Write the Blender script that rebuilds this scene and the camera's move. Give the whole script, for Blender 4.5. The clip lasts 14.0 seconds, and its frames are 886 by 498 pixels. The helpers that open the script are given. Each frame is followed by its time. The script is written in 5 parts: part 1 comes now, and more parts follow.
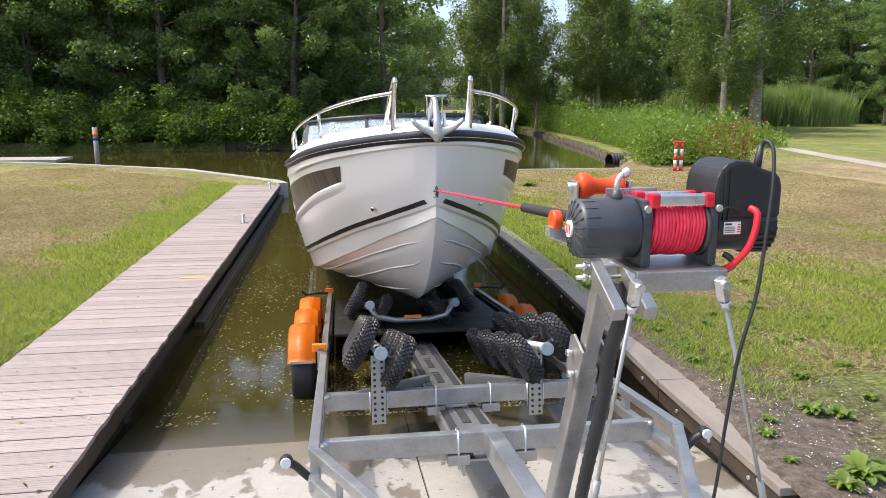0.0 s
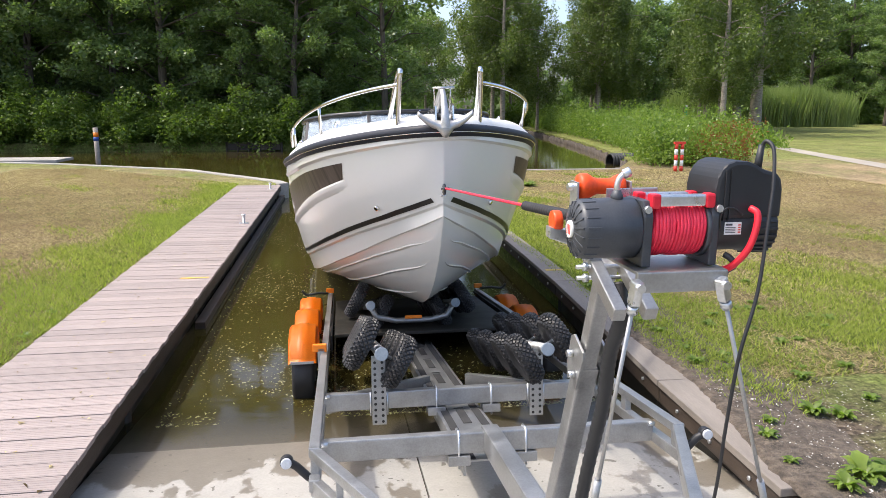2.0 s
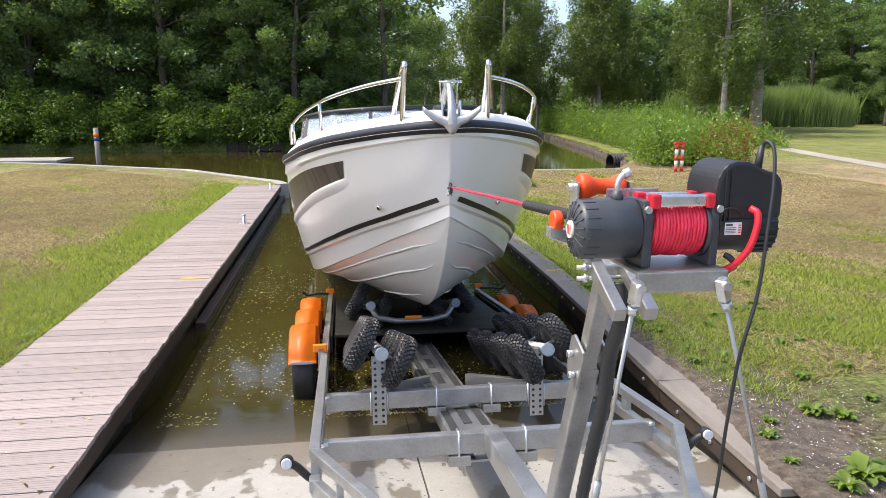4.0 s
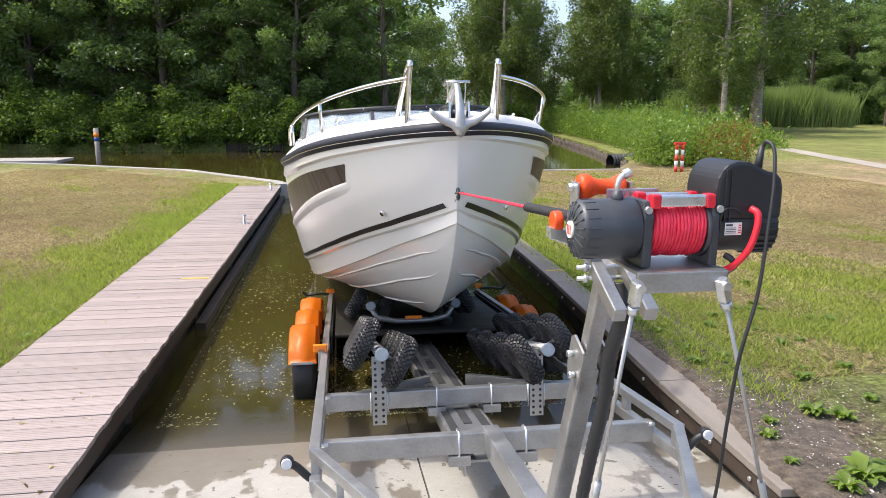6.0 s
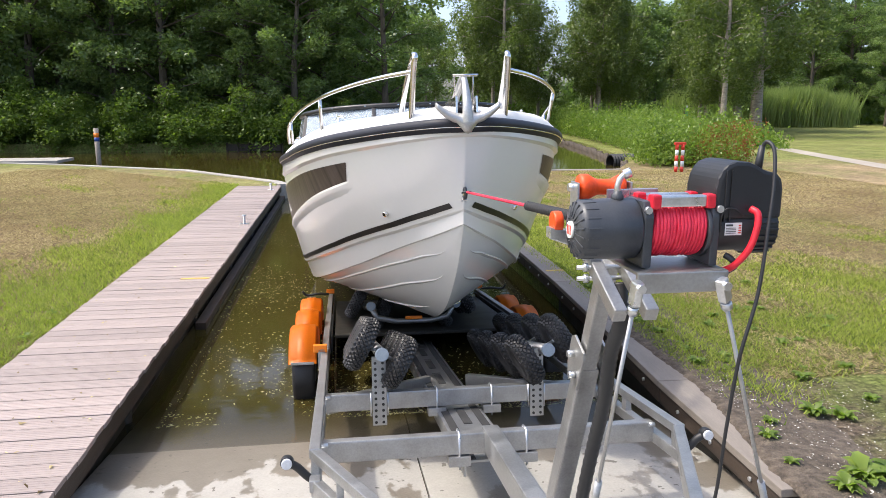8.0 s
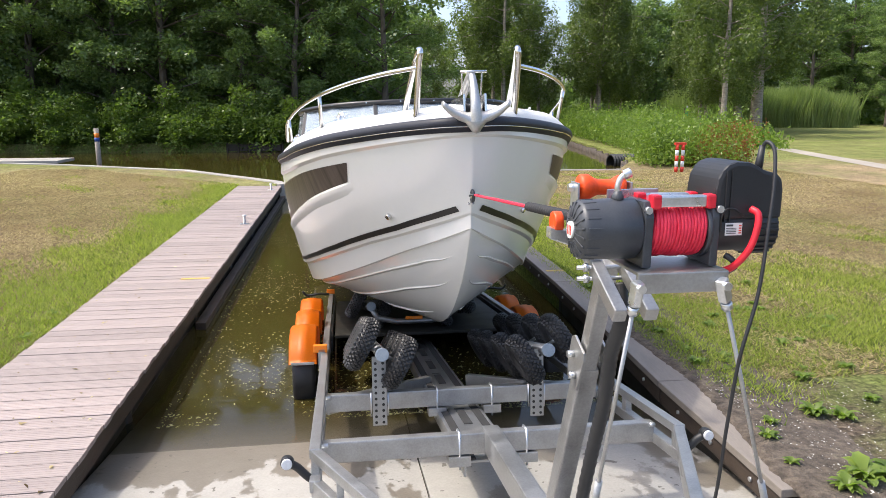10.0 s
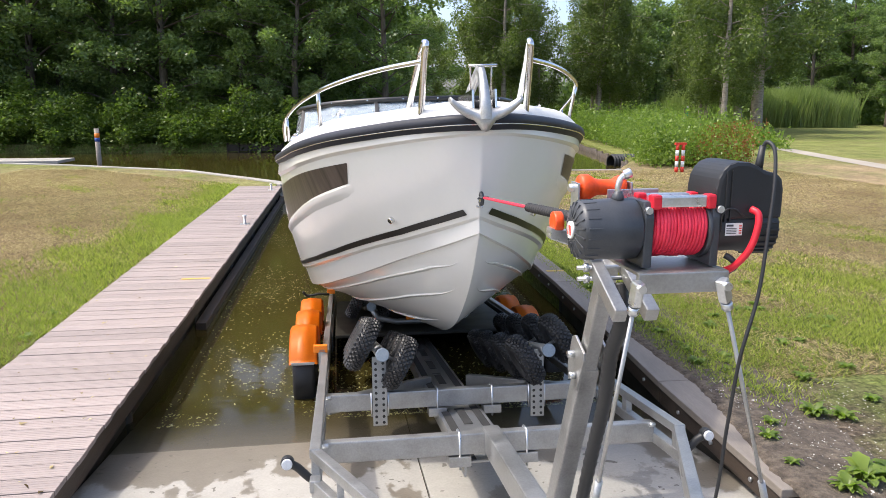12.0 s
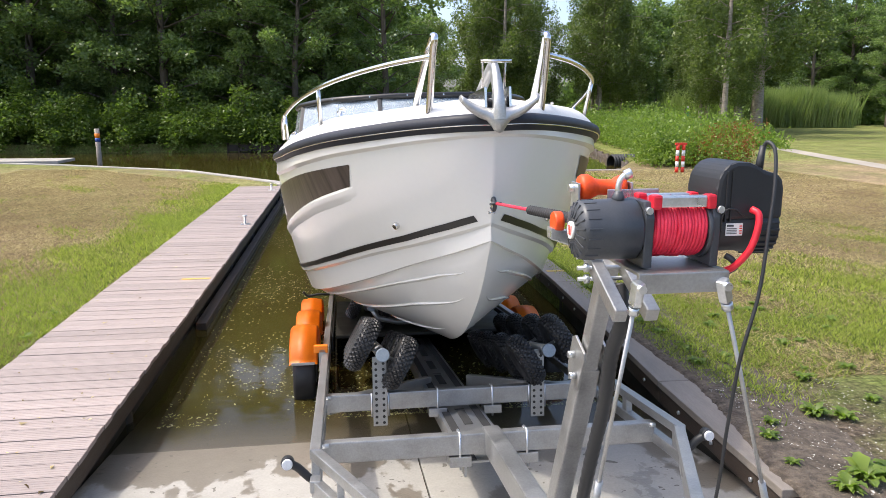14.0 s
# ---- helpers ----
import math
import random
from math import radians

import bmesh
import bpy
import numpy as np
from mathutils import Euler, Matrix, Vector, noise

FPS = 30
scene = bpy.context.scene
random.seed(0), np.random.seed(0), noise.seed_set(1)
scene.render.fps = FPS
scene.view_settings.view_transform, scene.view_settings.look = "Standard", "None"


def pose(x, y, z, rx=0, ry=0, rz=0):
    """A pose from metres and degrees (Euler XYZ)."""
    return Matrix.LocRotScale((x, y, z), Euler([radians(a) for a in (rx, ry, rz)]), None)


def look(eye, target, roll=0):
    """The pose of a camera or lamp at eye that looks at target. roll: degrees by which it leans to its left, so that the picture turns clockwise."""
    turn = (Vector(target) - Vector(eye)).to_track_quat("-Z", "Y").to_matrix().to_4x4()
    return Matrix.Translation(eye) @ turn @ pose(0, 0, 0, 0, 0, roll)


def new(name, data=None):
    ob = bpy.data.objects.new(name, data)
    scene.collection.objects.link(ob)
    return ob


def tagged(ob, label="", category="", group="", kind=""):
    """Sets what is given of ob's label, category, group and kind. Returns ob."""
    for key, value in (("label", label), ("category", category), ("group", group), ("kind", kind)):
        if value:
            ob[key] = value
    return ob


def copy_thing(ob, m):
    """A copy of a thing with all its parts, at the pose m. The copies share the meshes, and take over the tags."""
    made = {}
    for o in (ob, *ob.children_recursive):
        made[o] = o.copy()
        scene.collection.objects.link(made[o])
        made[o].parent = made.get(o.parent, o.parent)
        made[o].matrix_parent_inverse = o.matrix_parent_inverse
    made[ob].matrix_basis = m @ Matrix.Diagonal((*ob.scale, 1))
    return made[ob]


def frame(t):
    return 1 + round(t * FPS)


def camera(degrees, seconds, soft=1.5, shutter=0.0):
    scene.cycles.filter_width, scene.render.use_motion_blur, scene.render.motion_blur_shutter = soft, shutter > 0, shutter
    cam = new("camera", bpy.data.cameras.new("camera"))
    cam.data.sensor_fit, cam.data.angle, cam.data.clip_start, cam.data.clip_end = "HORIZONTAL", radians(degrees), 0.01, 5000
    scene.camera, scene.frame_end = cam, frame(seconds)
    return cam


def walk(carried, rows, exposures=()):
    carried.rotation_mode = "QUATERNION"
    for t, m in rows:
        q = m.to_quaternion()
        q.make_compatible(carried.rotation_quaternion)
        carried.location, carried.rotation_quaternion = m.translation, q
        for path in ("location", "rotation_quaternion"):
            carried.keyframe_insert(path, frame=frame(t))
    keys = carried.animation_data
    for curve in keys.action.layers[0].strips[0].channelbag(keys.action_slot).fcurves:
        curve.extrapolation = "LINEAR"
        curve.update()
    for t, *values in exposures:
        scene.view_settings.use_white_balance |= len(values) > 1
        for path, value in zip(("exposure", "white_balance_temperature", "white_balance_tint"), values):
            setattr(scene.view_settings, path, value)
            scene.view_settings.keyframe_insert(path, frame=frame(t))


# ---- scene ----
# y runs down the slipway to the water, water level is z = 0
cam = camera(64, 14.0, soft=0.55)
walk(cam, [(0, pose(0, 0, 2.15, 78.70, 0, -8.30)), (3, pose(0, 0, 2.15, 78.74, 0, -8.25)),
           (7, pose(0, 0, 2.15, 78.77, 0, -8.23)), (14, pose(0, 0, 2.15, 78.81, 0, -8.17))])

# ---- light ----
SUN_FROM = Vector((-0.50, 0.06, 0.86)).normalized()
world = bpy.data.worlds.new("world")
scene.world = world
world.use_nodes = True
wn = world.node_tree
sky = wn.nodes.new("ShaderNodeTexSky")
sky.sky_type, sky.sun_disc = "NISHITA", False
sky.sun_elevation = math.asin(SUN_FROM.z)
sky.sun_rotation = math.atan2(SUN_FROM.x, SUN_FROM.y)
sky.air_density, sky.dust_density, sky.ozone_density = 0.8, 4.0, 1.0
wn.links.new(sky.outputs[0], wn.nodes["Background"].inputs[0])
wn.nodes["Background"].inputs[1].default_value = 0.15
sun = new("sun", bpy.data.lights.new("sun", "SUN"))
sun.data.energy, sun.data.angle, sun.data.color = 1.25, radians(1.6), (1.0, 0.94, 0.84)
sun.matrix_world = look(SUN_FROM * 50, (0, 0, 0))
scene.view_settings.exposure = 1.38


# ---- materials ----
def nodes_of(name):
    m = bpy.data.materials.new(name)
    m.use_nodes = True
    return m, m.node_tree, m.node_tree.nodes["Principled BSDF"]


def noise_node(nt, scale, detail=4.0, rough=0.55, stretch=None, source="Object"):
    tc = nt.nodes.new("ShaderNodeTexCoord")
    n = nt.nodes.new("ShaderNodeTexNoise")
    n.inputs["Scale"].default_value, n.inputs["Detail"].default_value, n.inputs["Roughness"].default_value = scale, detail, rough
    out = tc.outputs[source]
    if stretch:
        mp = nt.nodes.new("ShaderNodeMapping")
        mp.inputs["Scale"].default_value = stretch
        nt.links.new(out, mp.inputs[0])
        out = mp.outputs[0]
    nt.links.new(out, n.inputs["Vector"])
    return n


def ramp(nt, source, stops):
    r = nt.nodes.new("ShaderNodeValToRGB")
    e = r.color_ramp.elements
    while len(e) < len(stops):
        e.new(0.5)
    for k, (p, c) in zip(e, stops):
        k.position = p
        k.color = (c, c, c, 1) if isinstance(c, (int, float)) else (*c, 1)
    nt.links.new(source, r.inputs[0])
    return r.outputs[0]


def mixed(nt, fac, a, b, mode="MIX"):
    m = nt.nodes.new("ShaderNodeMix")
    m.data_type, m.blend_type = "RGBA", mode
    for sock, v in ((m.inputs[0], fac), (m.inputs[6], a), (m.inputs[7], b)):
        if isinstance(v, bpy.types.NodeSocket):
            nt.links.new(v, sock)
        elif isinstance(v, (int, float)):
            sock.default_value = v if sock == m.inputs[0] else (v, v, v, 1)
        else:
            sock.default_value = (*v, 1)
    return m.outputs[2]


def bump(nt, b, source, strength, distance):
    k = nt.nodes.new("ShaderNodeBump")
    k.inputs["Strength"].default_value, k.inputs["Distance"].default_value = strength, distance
    nt.links.new(source, k.inputs["Height"])
    nt.links.new(k.outputs[0], b.inputs["Normal"])
    return k


def surface(name, a, b, scale=6.0, rough=(0.4, 0.6), metal=0.0, fine=60.0, relief=0.15, depth=0.003, stretch=None, spread=0.0, coat=0.0, spec=0.5, grain=0.35):
    """A two-tone surface: broad stains between the colours a and b, fine grain in gloss and relief."""
    m, nt, bs = nodes_of(name)
    big = noise_node(nt, scale, 5, 0.6, stretch)
    small = noise_node(nt, fine, 3, 0.6, stretch)
    col = mixed(nt, ramp(nt, big.outputs[0], [(0.3, 0.0), (0.7, 1.0)]), a, b)
    col = mixed(nt, grain, col, ramp(nt, small.outputs[0], [(0.3, 0.55), (0.7, 1.0)]), "MULTIPLY")
    if spread:
        oi = nt.nodes.new("ShaderNodeObjectInfo")
        col = mixed(nt, 1.0, col, ramp(nt, oi.outputs["Random"], [(0.0, 1.0 - spread), (1.0, 1.0)]), "MULTIPLY")
    nt.links.new(col, bs.inputs["Base Color"])
    nt.links.new(ramp(nt, big.outputs[0], [(0.3, rough[0]), (0.7, rough[1])]), bs.inputs["Roughness"])
    bs.inputs["Metallic"].default_value = metal
    bs.inputs["Coat Weight"].default_value = coat
    bs.inputs["Specular IOR Level"].default_value = spec
    if relief:
        bump(nt, bs, small.outputs[0], relief, depth)
    return m


GALV = surface("galvanised_steel", (0.35, 0.35, 0.345), (0.48, 0.48, 0.475), 9, (0.34, 0.52), 0.85, 130, 0.1, 0.001)
STEEL = surface("polished_steel", (0.72, 0.71, 0.69), (0.8, 0.79, 0.77), 8, (0.10, 0.2), 1.0, 90, 0.03, 0.0005)
ZINC = surface("zinc_plate", (0.62, 0.64, 0.66), (0.7, 0.72, 0.74), 30, (0.25, 0.4), 0.9, 150, 0.08, 0.0005)
ALU = surface("anchor_casting", (0.50, 0.50, 0.49), (0.62, 0.62, 0.61), 14, (0.35, 0.5), 0.8, 120, 0.15, 0.001)
GELCOAT = surface("white_gelcoat", (0.685, 0.675, 0.65), (0.705, 0.695, 0.67), 0.8, (0.16, 0.24), 0.0, 40, 0.0, coat=0.3, grain=0.03)
DECK_WHITE = surface("nonslip_deck", (0.78, 0.77, 0.74), (0.82, 0.81, 0.78), 3, (0.5, 0.65), 0.0, 260, 0.2, 0.001)
RUB = surface("navy_rubber", (0.022, 0.025, 0.035), (0.035, 0.038, 0.05), 6, (0.42, 0.55), 0, 80, 0.08, 0.001, spec=0.25)
BLACK_VINYL = surface("black_vinyl", (0.008, 0.008, 0.009), (0.016, 0.016, 0.017), 6, (0.3, 0.4), 0, 80, 0.03, 0.001)
BLACK_PLASTIC = surface("black_plastic", (0.012, 0.013, 0.015), (0.02, 0.021, 0.024), 10, (0.42, 0.55), 0, 220, 0.12, 0.0006)
MOTOR_GREY = surface("charcoal_housing", (0.05, 0.055, 0.064), (0.07, 0.075, 0.084), 12, (0.38, 0.5), 0.25, 240, 0.1, 0.0006)
TYRE = surface("tyre_rubber", (0.014, 0.014, 0.016), (0.034, 0.033, 0.033), 8, (0.42, 0.6), 0, 90, 0.2, 0.001)
ORANGE = surface("orange_plastic", (0.86, 0.205, 0.005), (0.92, 0.24, 0.007), 7, (0.32, 0.48), 0, 140, 0.05, 0.0008)
ROLLER_RUBBER = surface("orange_roller_rubber", (0.74, 0.065, 0.004), (0.80, 0.085, 0.006), 9, (0.4, 0.5), 0, 120, 0.05)
RED_PLASTIC = surface("red_plastic", (0.62, 0.012, 0.03), (0.70, 0.02, 0.04), 9, (0.35, 0.45), 0, 120, 0.05, 0.0006)
RED_ROPE = surface("red_synthetic_rope", (0.72, 0.012, 0.045), (0.85, 0.04, 0.09), 30, (0.4, 0.6), 0, 300, 0.6, 0.002)
BLACK_ROPE = surface("black_rope_sleeve", (0.012, 0.012, 0.014), (0.03, 0.03, 0.032), 40, (0.6, 0.8), 0, 300, 0.7, 0.003)
ANTISLIP = surface("black_antislip_tape", (0.02, 0.02, 0.02), (0.045, 0.045, 0.045), 12, (0.75, 0.9), 0, 300, 0.5, 0.001)
DECKING = surface("grey_composite_decking", (0.30, 0.245, 0.225), (0.40, 0.335, 0.31), 2.2, (0.55, 0.75), 0, 45, 0.3, 0.002, (1, 6, 6), 0.22)
DARK_TIMBER = surface("wet_dark_timber", (0.036, 0.026, 0.019), (0.085, 0.06, 0.043), 2.5, (0.5, 0.75), 0, 30, 0.5, 0.004, (5, 0.8, 5), 0.25)
# wet timber taken to near black, so shade sits in the colour
SHADE_BLACK = surface("slimy_black_timber", (0.008, 0.007, 0.005), (0.018, 0.016, 0.010), 3, (0.5, 0.7), 0, 30, 0.5, 0.004)
KERB_TOP = surface("weathered_timber", (0.22, 0.19, 0.16), (0.33, 0.29, 0.25), 2.0, (0.65, 0.85), 0, 40, 0.5, 0.003, (5, 0.8, 5), 0.2)
CONCRETE_EDGE = surface("edge_concrete", (0.27, 0.255, 0.225), (0.38, 0.36, 0.325), 1.5, (0.7, 0.9), 0, 30, 0.4, 0.003)
BARK = surface("rough_bark", (0.07, 0.055, 0.042), (0.17, 0.14, 0.11), 4, (0.8, 0.95), 0, 18, 0.9, 0.02, (3, 3, 0.6))
BIRCH_BARK = surface("pale_bark", (0.36, 0.32, 0.26), (0.17, 0.14, 0.11), 3, (0.7, 0.9), 0, 14, 0.7, 0.01, (1.5, 1.5, 4))
WHITE_PAINT = surface("white_paint", (0.76, 0.76, 0.74), (0.82, 0.82, 0.8), 8, (0.3, 0.5), 0, 60, 0.05)
YELLOW_PAINT = surface("worn_yellow_paint", (0.62, 0.40, 0.05), (0.44, 0.31, 0.12), 9, (0.6, 0.8), 0, 60, 0.2)
RED_PAINT = surface("red_paint", (0.66, 0.03, 0.02), (0.7, 0.06, 0.03), 8, (0.35, 0.5), 0, 60, 0.05)
BLUE_PAINT = surface("blue_paint", (0.02, 0.06, 0.28), (0.03, 0.09, 0.34), 8, (0.35, 0.5), 0, 60, 0.05)
GREEN_PAINT = surface("green_paint", (0.02, 0.30, 0.14), (0.03, 0.36, 0.18), 8, (0.35, 0.5), 0, 60, 0.05)
SOIL = surface("crumbly_soil", (0.055, 0.042, 0.031), (0.20, 0.16, 0.12), 16, (0.85, 0.98), 0, 45, 1.0, 0.03, grain=0.85)
GRAVEL = surface("pale_shell_path", (0.28, 0.25, 0.205), (0.38, 0.34, 0.285), 0.6, (0.8, 0.95), 0, 12, 0.5, 0.01)


def glass_material():
    m, nt, b = nodes_of("tinted_glass")
    n = noise_node(nt, 3, 4, 0.5, (1, 9, 1))
    nt.links.new(ramp(nt, n.outputs[0], [(0.35, (0.038, 0.029, 0.025)), (0.65, (0.085, 0.066, 0.057))]), b.inputs["Base Color"])
    b.inputs["Roughness"].default_value = 0.35
    b.inputs["Specular IOR Level"].default_value = 0.12
    return m


def windscreen_material():
    m, nt, b = nodes_of("windscreen_glass")
    b.inputs["Base Color"].default_value = (0.75, 0.82, 0.88, 1)
    b.inputs["Roughness"].default_value = 0.02
    b.inputs["Transmission Weight"].default_value = 0.85
    b.inputs["IOR"].default_value = 1.12
    return m


def ground_material():
    """Mown grass: dry straw and green patches, bare soil beside the kerb."""
    m, nt, b = nodes_of("mown_grass")
    n1, n2, n3, n4 = noise_node(nt, 0.35, 4), noise_node(nt, 2.3, 5, 0.65), noise_node(nt, 38, 4, 0.7), noise_node(nt, 9, 4, 0.7, (1, 2.2, 1))
    green = mixed(nt, n4.outputs[0], (0.11, 0.16, 0.028), (0.25, 0.295, 0.075))
    straw = mixed(nt, n4.outputs[0], (0.22, 0.16, 0.09), (0.46, 0.36, 0.215))
    tc = nt.nodes.new("ShaderNodeTexCoord")
    xyz = nt.nodes.new("ShaderNodeSeparateXYZ")
    nt.links.new(tc.outputs["Object"], xyz.inputs[0])

    def calc(op, a, c, clamp=False):
        k = nt.nodes.new("ShaderNodeMath")
        k.operation, k.use_clamp = op, clamp
        for sock, v in zip(k.inputs, (a, c)):
            if isinstance(v, bpy.types.NodeSocket):
                nt.links.new(v, sock)
            else:
                sock.default_value = v
        return k.outputs[0]

    # greener in the watered strips along the slipway
    near_l = calc("MULTIPLY", calc("ADD", xyz.outputs[0], 3.7), 0.72)
    near_r = calc("MAXIMUM", calc("MULTIPLY", calc("SUBTRACT", 4.2, xyz.outputs[0]), 0.6), calc("MULTIPLY", calc("SUBTRACT", 7.4, xyz.outputs[1]), 0.55))
    strip = calc("MAXIMUM", calc("MINIMUM", near_l, calc("MULTIPLY", calc("SUBTRACT", 0.5, xyz.outputs[0]), 9)), calc("MINIMUM", near_r, calc("MULTIPLY", calc("SUBTRACT", xyz.outputs[0], 0.5), 9)), True)
    far = calc("MULTIPLY", calc("SUBTRACT", xyz.outputs[1], 21.0), 0.25, True)
    patch = calc("ADD", calc("MULTIPLY", calc("SUBTRACT", n1.outputs[0], 0.5), 2.6), calc("MULTIPLY", calc("SUBTRACT", n2.outputs[0], 0.5), 1.5))
    dry = calc("ADD", calc("SUBTRACT", 0.78, calc("MULTIPLY", strip, 0.52)), patch, True)
    dry = calc("MULTIPLY", dry, calc("SUBTRACT", 1.0, calc("MULTIPLY", far, 0.7)), True)
    col = mixed(nt, dry, green, straw)
    soil = mixed(nt, n3.outputs[0], (0.075, 0.058, 0.042), (0.20, 0.16, 0.12))
    bare_y = calc("MULTIPLY", calc("SUBTRACT", 5.3, xyz.outputs[1]), 0.5, True)
    bare = calc("MULTIPLY", bare_y, calc("MULTIPLY", calc("SUBTRACT", xyz.outputs[0], 1.5), 1.5, True))
    bare = calc("MULTIPLY", calc("ADD", bare, calc("MULTIPLY", calc("SUBTRACT", n2.outputs[0], 0.55), 2.4)), calc("GREATER_THAN", bare, 0.02), True)
    spots = ramp(nt, noise_node(nt, 0.9, 5, 0.7).outputs[0], [(0.64, 0.0), (0.70, 0.85)])
    col = mixed(nt, calc("MAXIMUM", bare, spots), col, soil)
    col = mixed(nt, 0.8, col, ramp(nt, n3.outputs[0], [(0.35, 0.35), (0.62, 1.25)]), "MULTIPLY")
    col = mixed(nt, 0.7, col, ramp(nt, noise_node(nt, 11, 6, 0.75, (1, 1.8, 1)).outputs[0], [(0.38, 0.45), (0.6, 1.2)]), "MULTIPLY")
    col = mixed(nt, 0.8, col, ramp(nt, noise_node(nt, 1.3, 7, 0.7, (1, 0.55, 1)).outputs[0], [(0.38, 0.72), (0.62, 1.25)]), "MULTIPLY")
    nt.links.new(col, b.inputs["Base Color"])
    b.inputs["Roughness"].default_value = 0.95
    b.inputs["Specular IOR Level"].default_value = 0.1
    bump(nt, b, n3.outputs[0], 0.9, 0.03)
    return m


def ramp_material():
    """Concrete slipway slab, dry and pale with dark wet stains."""
    m, nt, b = nodes_of("slipway_concrete")
    n1, n2, n3 = noise_node(nt, 2.0, 9, 0.62, (1.3, 0.8, 1)), noise_node(nt, 5, 5, 0.7), noise_node(nt, 70, 3, 0.6)
    dry = mixed(nt, n2.outputs[0], (0.275, 0.265, 0.24), (0.40, 0.385, 0.35))
    wet = mixed(nt, n2.outputs[0], (0.15, 0.13, 0.105), (0.25, 0.225, 0.185))
    tc = nt.nodes.new("ShaderNodeTexCoord")
    xyz = nt.nodes.new("ShaderNodeSeparateXYZ")
    nt.links.new(tc.outputs["Object"], xyz.inputs[0])
    mr = nt.nodes.new("ShaderNodeMapRange")
    for k, v in zip(("From Min", "From Max", "To Min", "To Max"), (3.7, 4.75, -0.05, 0.34)):
        mr.inputs[k].default_value = v
    nt.links.new(xyz.outputs[1], mr.inputs["Value"])
    ad = nt.nodes.new("ShaderNodeMath")
    nt.links.new(n1.outputs[0], ad.inputs[0])
    nt.links.new(mr.outputs[0], ad.inputs[1])
    f = ramp(nt, ad.outputs[0], [(0.535, 0.0), (0.55, 1.0)])
    col = mixed(nt, f, dry, wet)
    col = mixed(nt, 0.3, col, ramp(nt, n3.outputs[0], [(0.3, 0.6), (0.7, 1.0)]), "MULTIPLY")
    specks = ramp(nt, noise_node(nt, 17, 2, 0.5).outputs[0], [(0.68, 0.0), (0.70, 0.8)])
    col = mixed(nt, specks, col, (0.10, 0.09, 0.075))
    nt.links.new(col, b.inputs["Base Color"])
    nt.links.new(ramp(nt, f, [(0.0, 0.85), (1.0, 0.3)]), b.inputs["Roughness"])
    bump(nt, b, n3.outputs[0], 0.25, 0.003)
    return m


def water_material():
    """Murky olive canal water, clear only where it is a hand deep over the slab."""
    m, nt, b = nodes_of("murky_water")
    n1, n2 = noise_node(nt, 1.6, 4, 0.6, (1, 0.6, 1)), noise_node(nt, 9, 4, 0.6)
    nt.links.new(mixed(nt, n1.outputs[0], (0.030, 0.025, 0.006), (0.055, 0.044, 0.012)), b.inputs["Base Color"])
    b.inputs["Roughness"].default_value = 0.03
    b.inputs["IOR"].default_value = 1.33
    ad = nt.nodes.new("ShaderNodeMath")
    ad.operation = "MULTIPLY_ADD"
    ad.inputs[1].default_value = 0.35
    nt.links.new(n2.outputs[0], ad.inputs[0])
    nt.links.new(n1.outputs[0], ad.inputs[2])
    bump(nt, b, ad.outputs[0], 0.10, 0.02)
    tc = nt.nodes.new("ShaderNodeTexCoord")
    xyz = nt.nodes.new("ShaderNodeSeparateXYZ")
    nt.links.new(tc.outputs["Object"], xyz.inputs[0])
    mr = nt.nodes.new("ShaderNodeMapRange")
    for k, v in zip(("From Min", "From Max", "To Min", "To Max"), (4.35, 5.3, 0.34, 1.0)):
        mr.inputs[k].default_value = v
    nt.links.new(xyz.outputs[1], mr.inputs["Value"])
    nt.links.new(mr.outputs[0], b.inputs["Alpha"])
    return m


def leaf_material(name, a, b_, c, rough=0.38, spec=0.5):
    m, nt, b = nodes_of(name)
    geo = nt.nodes.new("ShaderNodeNewGeometry")
    n = noise_node(nt, 0.5, 3)
    col = mixed(nt, geo.outputs["Random Per Island"], a, b_)
    col = mixed(nt, ramp(nt, n.outputs[0], [(0.4, 0.0), (0.7, 0.7)]), col, c)
    nt.links.new(col, b.inputs["Base Color"])
    b.inputs["Roughness"].default_value = rough
    b.inputs["Specular IOR Level"].default_value = spec
    tr = nt.nodes.new("ShaderNodeBsdfTranslucent")
    nt.links.new(mixed(nt, 1.0, col, (1.0, 1.15, 0.5), "MULTIPLY"), tr.inputs[0])
    mx = nt.nodes.new("ShaderNodeMixShader")
    mx.inputs[0].default_value = 0.54
    nt.links.new(b.outputs[0], mx.inputs[1])
    nt.links.new(tr.outputs[0], mx.inputs[2])
    nt.links.new(mx.outputs[0], nt.nodes["Material Output"].inputs[0])
    return m


WINDOW_GLASS = glass_material()
SCREEN_GLASS = windscreen_material()
GROUND = ground_material()
RAMP = ramp_material()
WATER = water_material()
LEAF_DARK = leaf_material("oak_leaves", (0.10, 0.155, 0.055), (0.25, 0.33, 0.12), (0.16, 0.23, 0.09))
LEAF_BIRCH = leaf_material("birch_leaves", (0.08, 0.12, 0.035), (0.18, 0.225, 0.075), (0.13, 0.17, 0.055))
LEAF_SHRUB = leaf_material("shrub_leaves", (0.085, 0.14, 0.025), (0.19, 0.26, 0.055), (0.13, 0.20, 0.04))
LEAF_HERB = leaf_material("herb_leaves", (0.10, 0.17, 0.028), (0.27, 0.36, 0.07), (0.18, 0.26, 0.05))
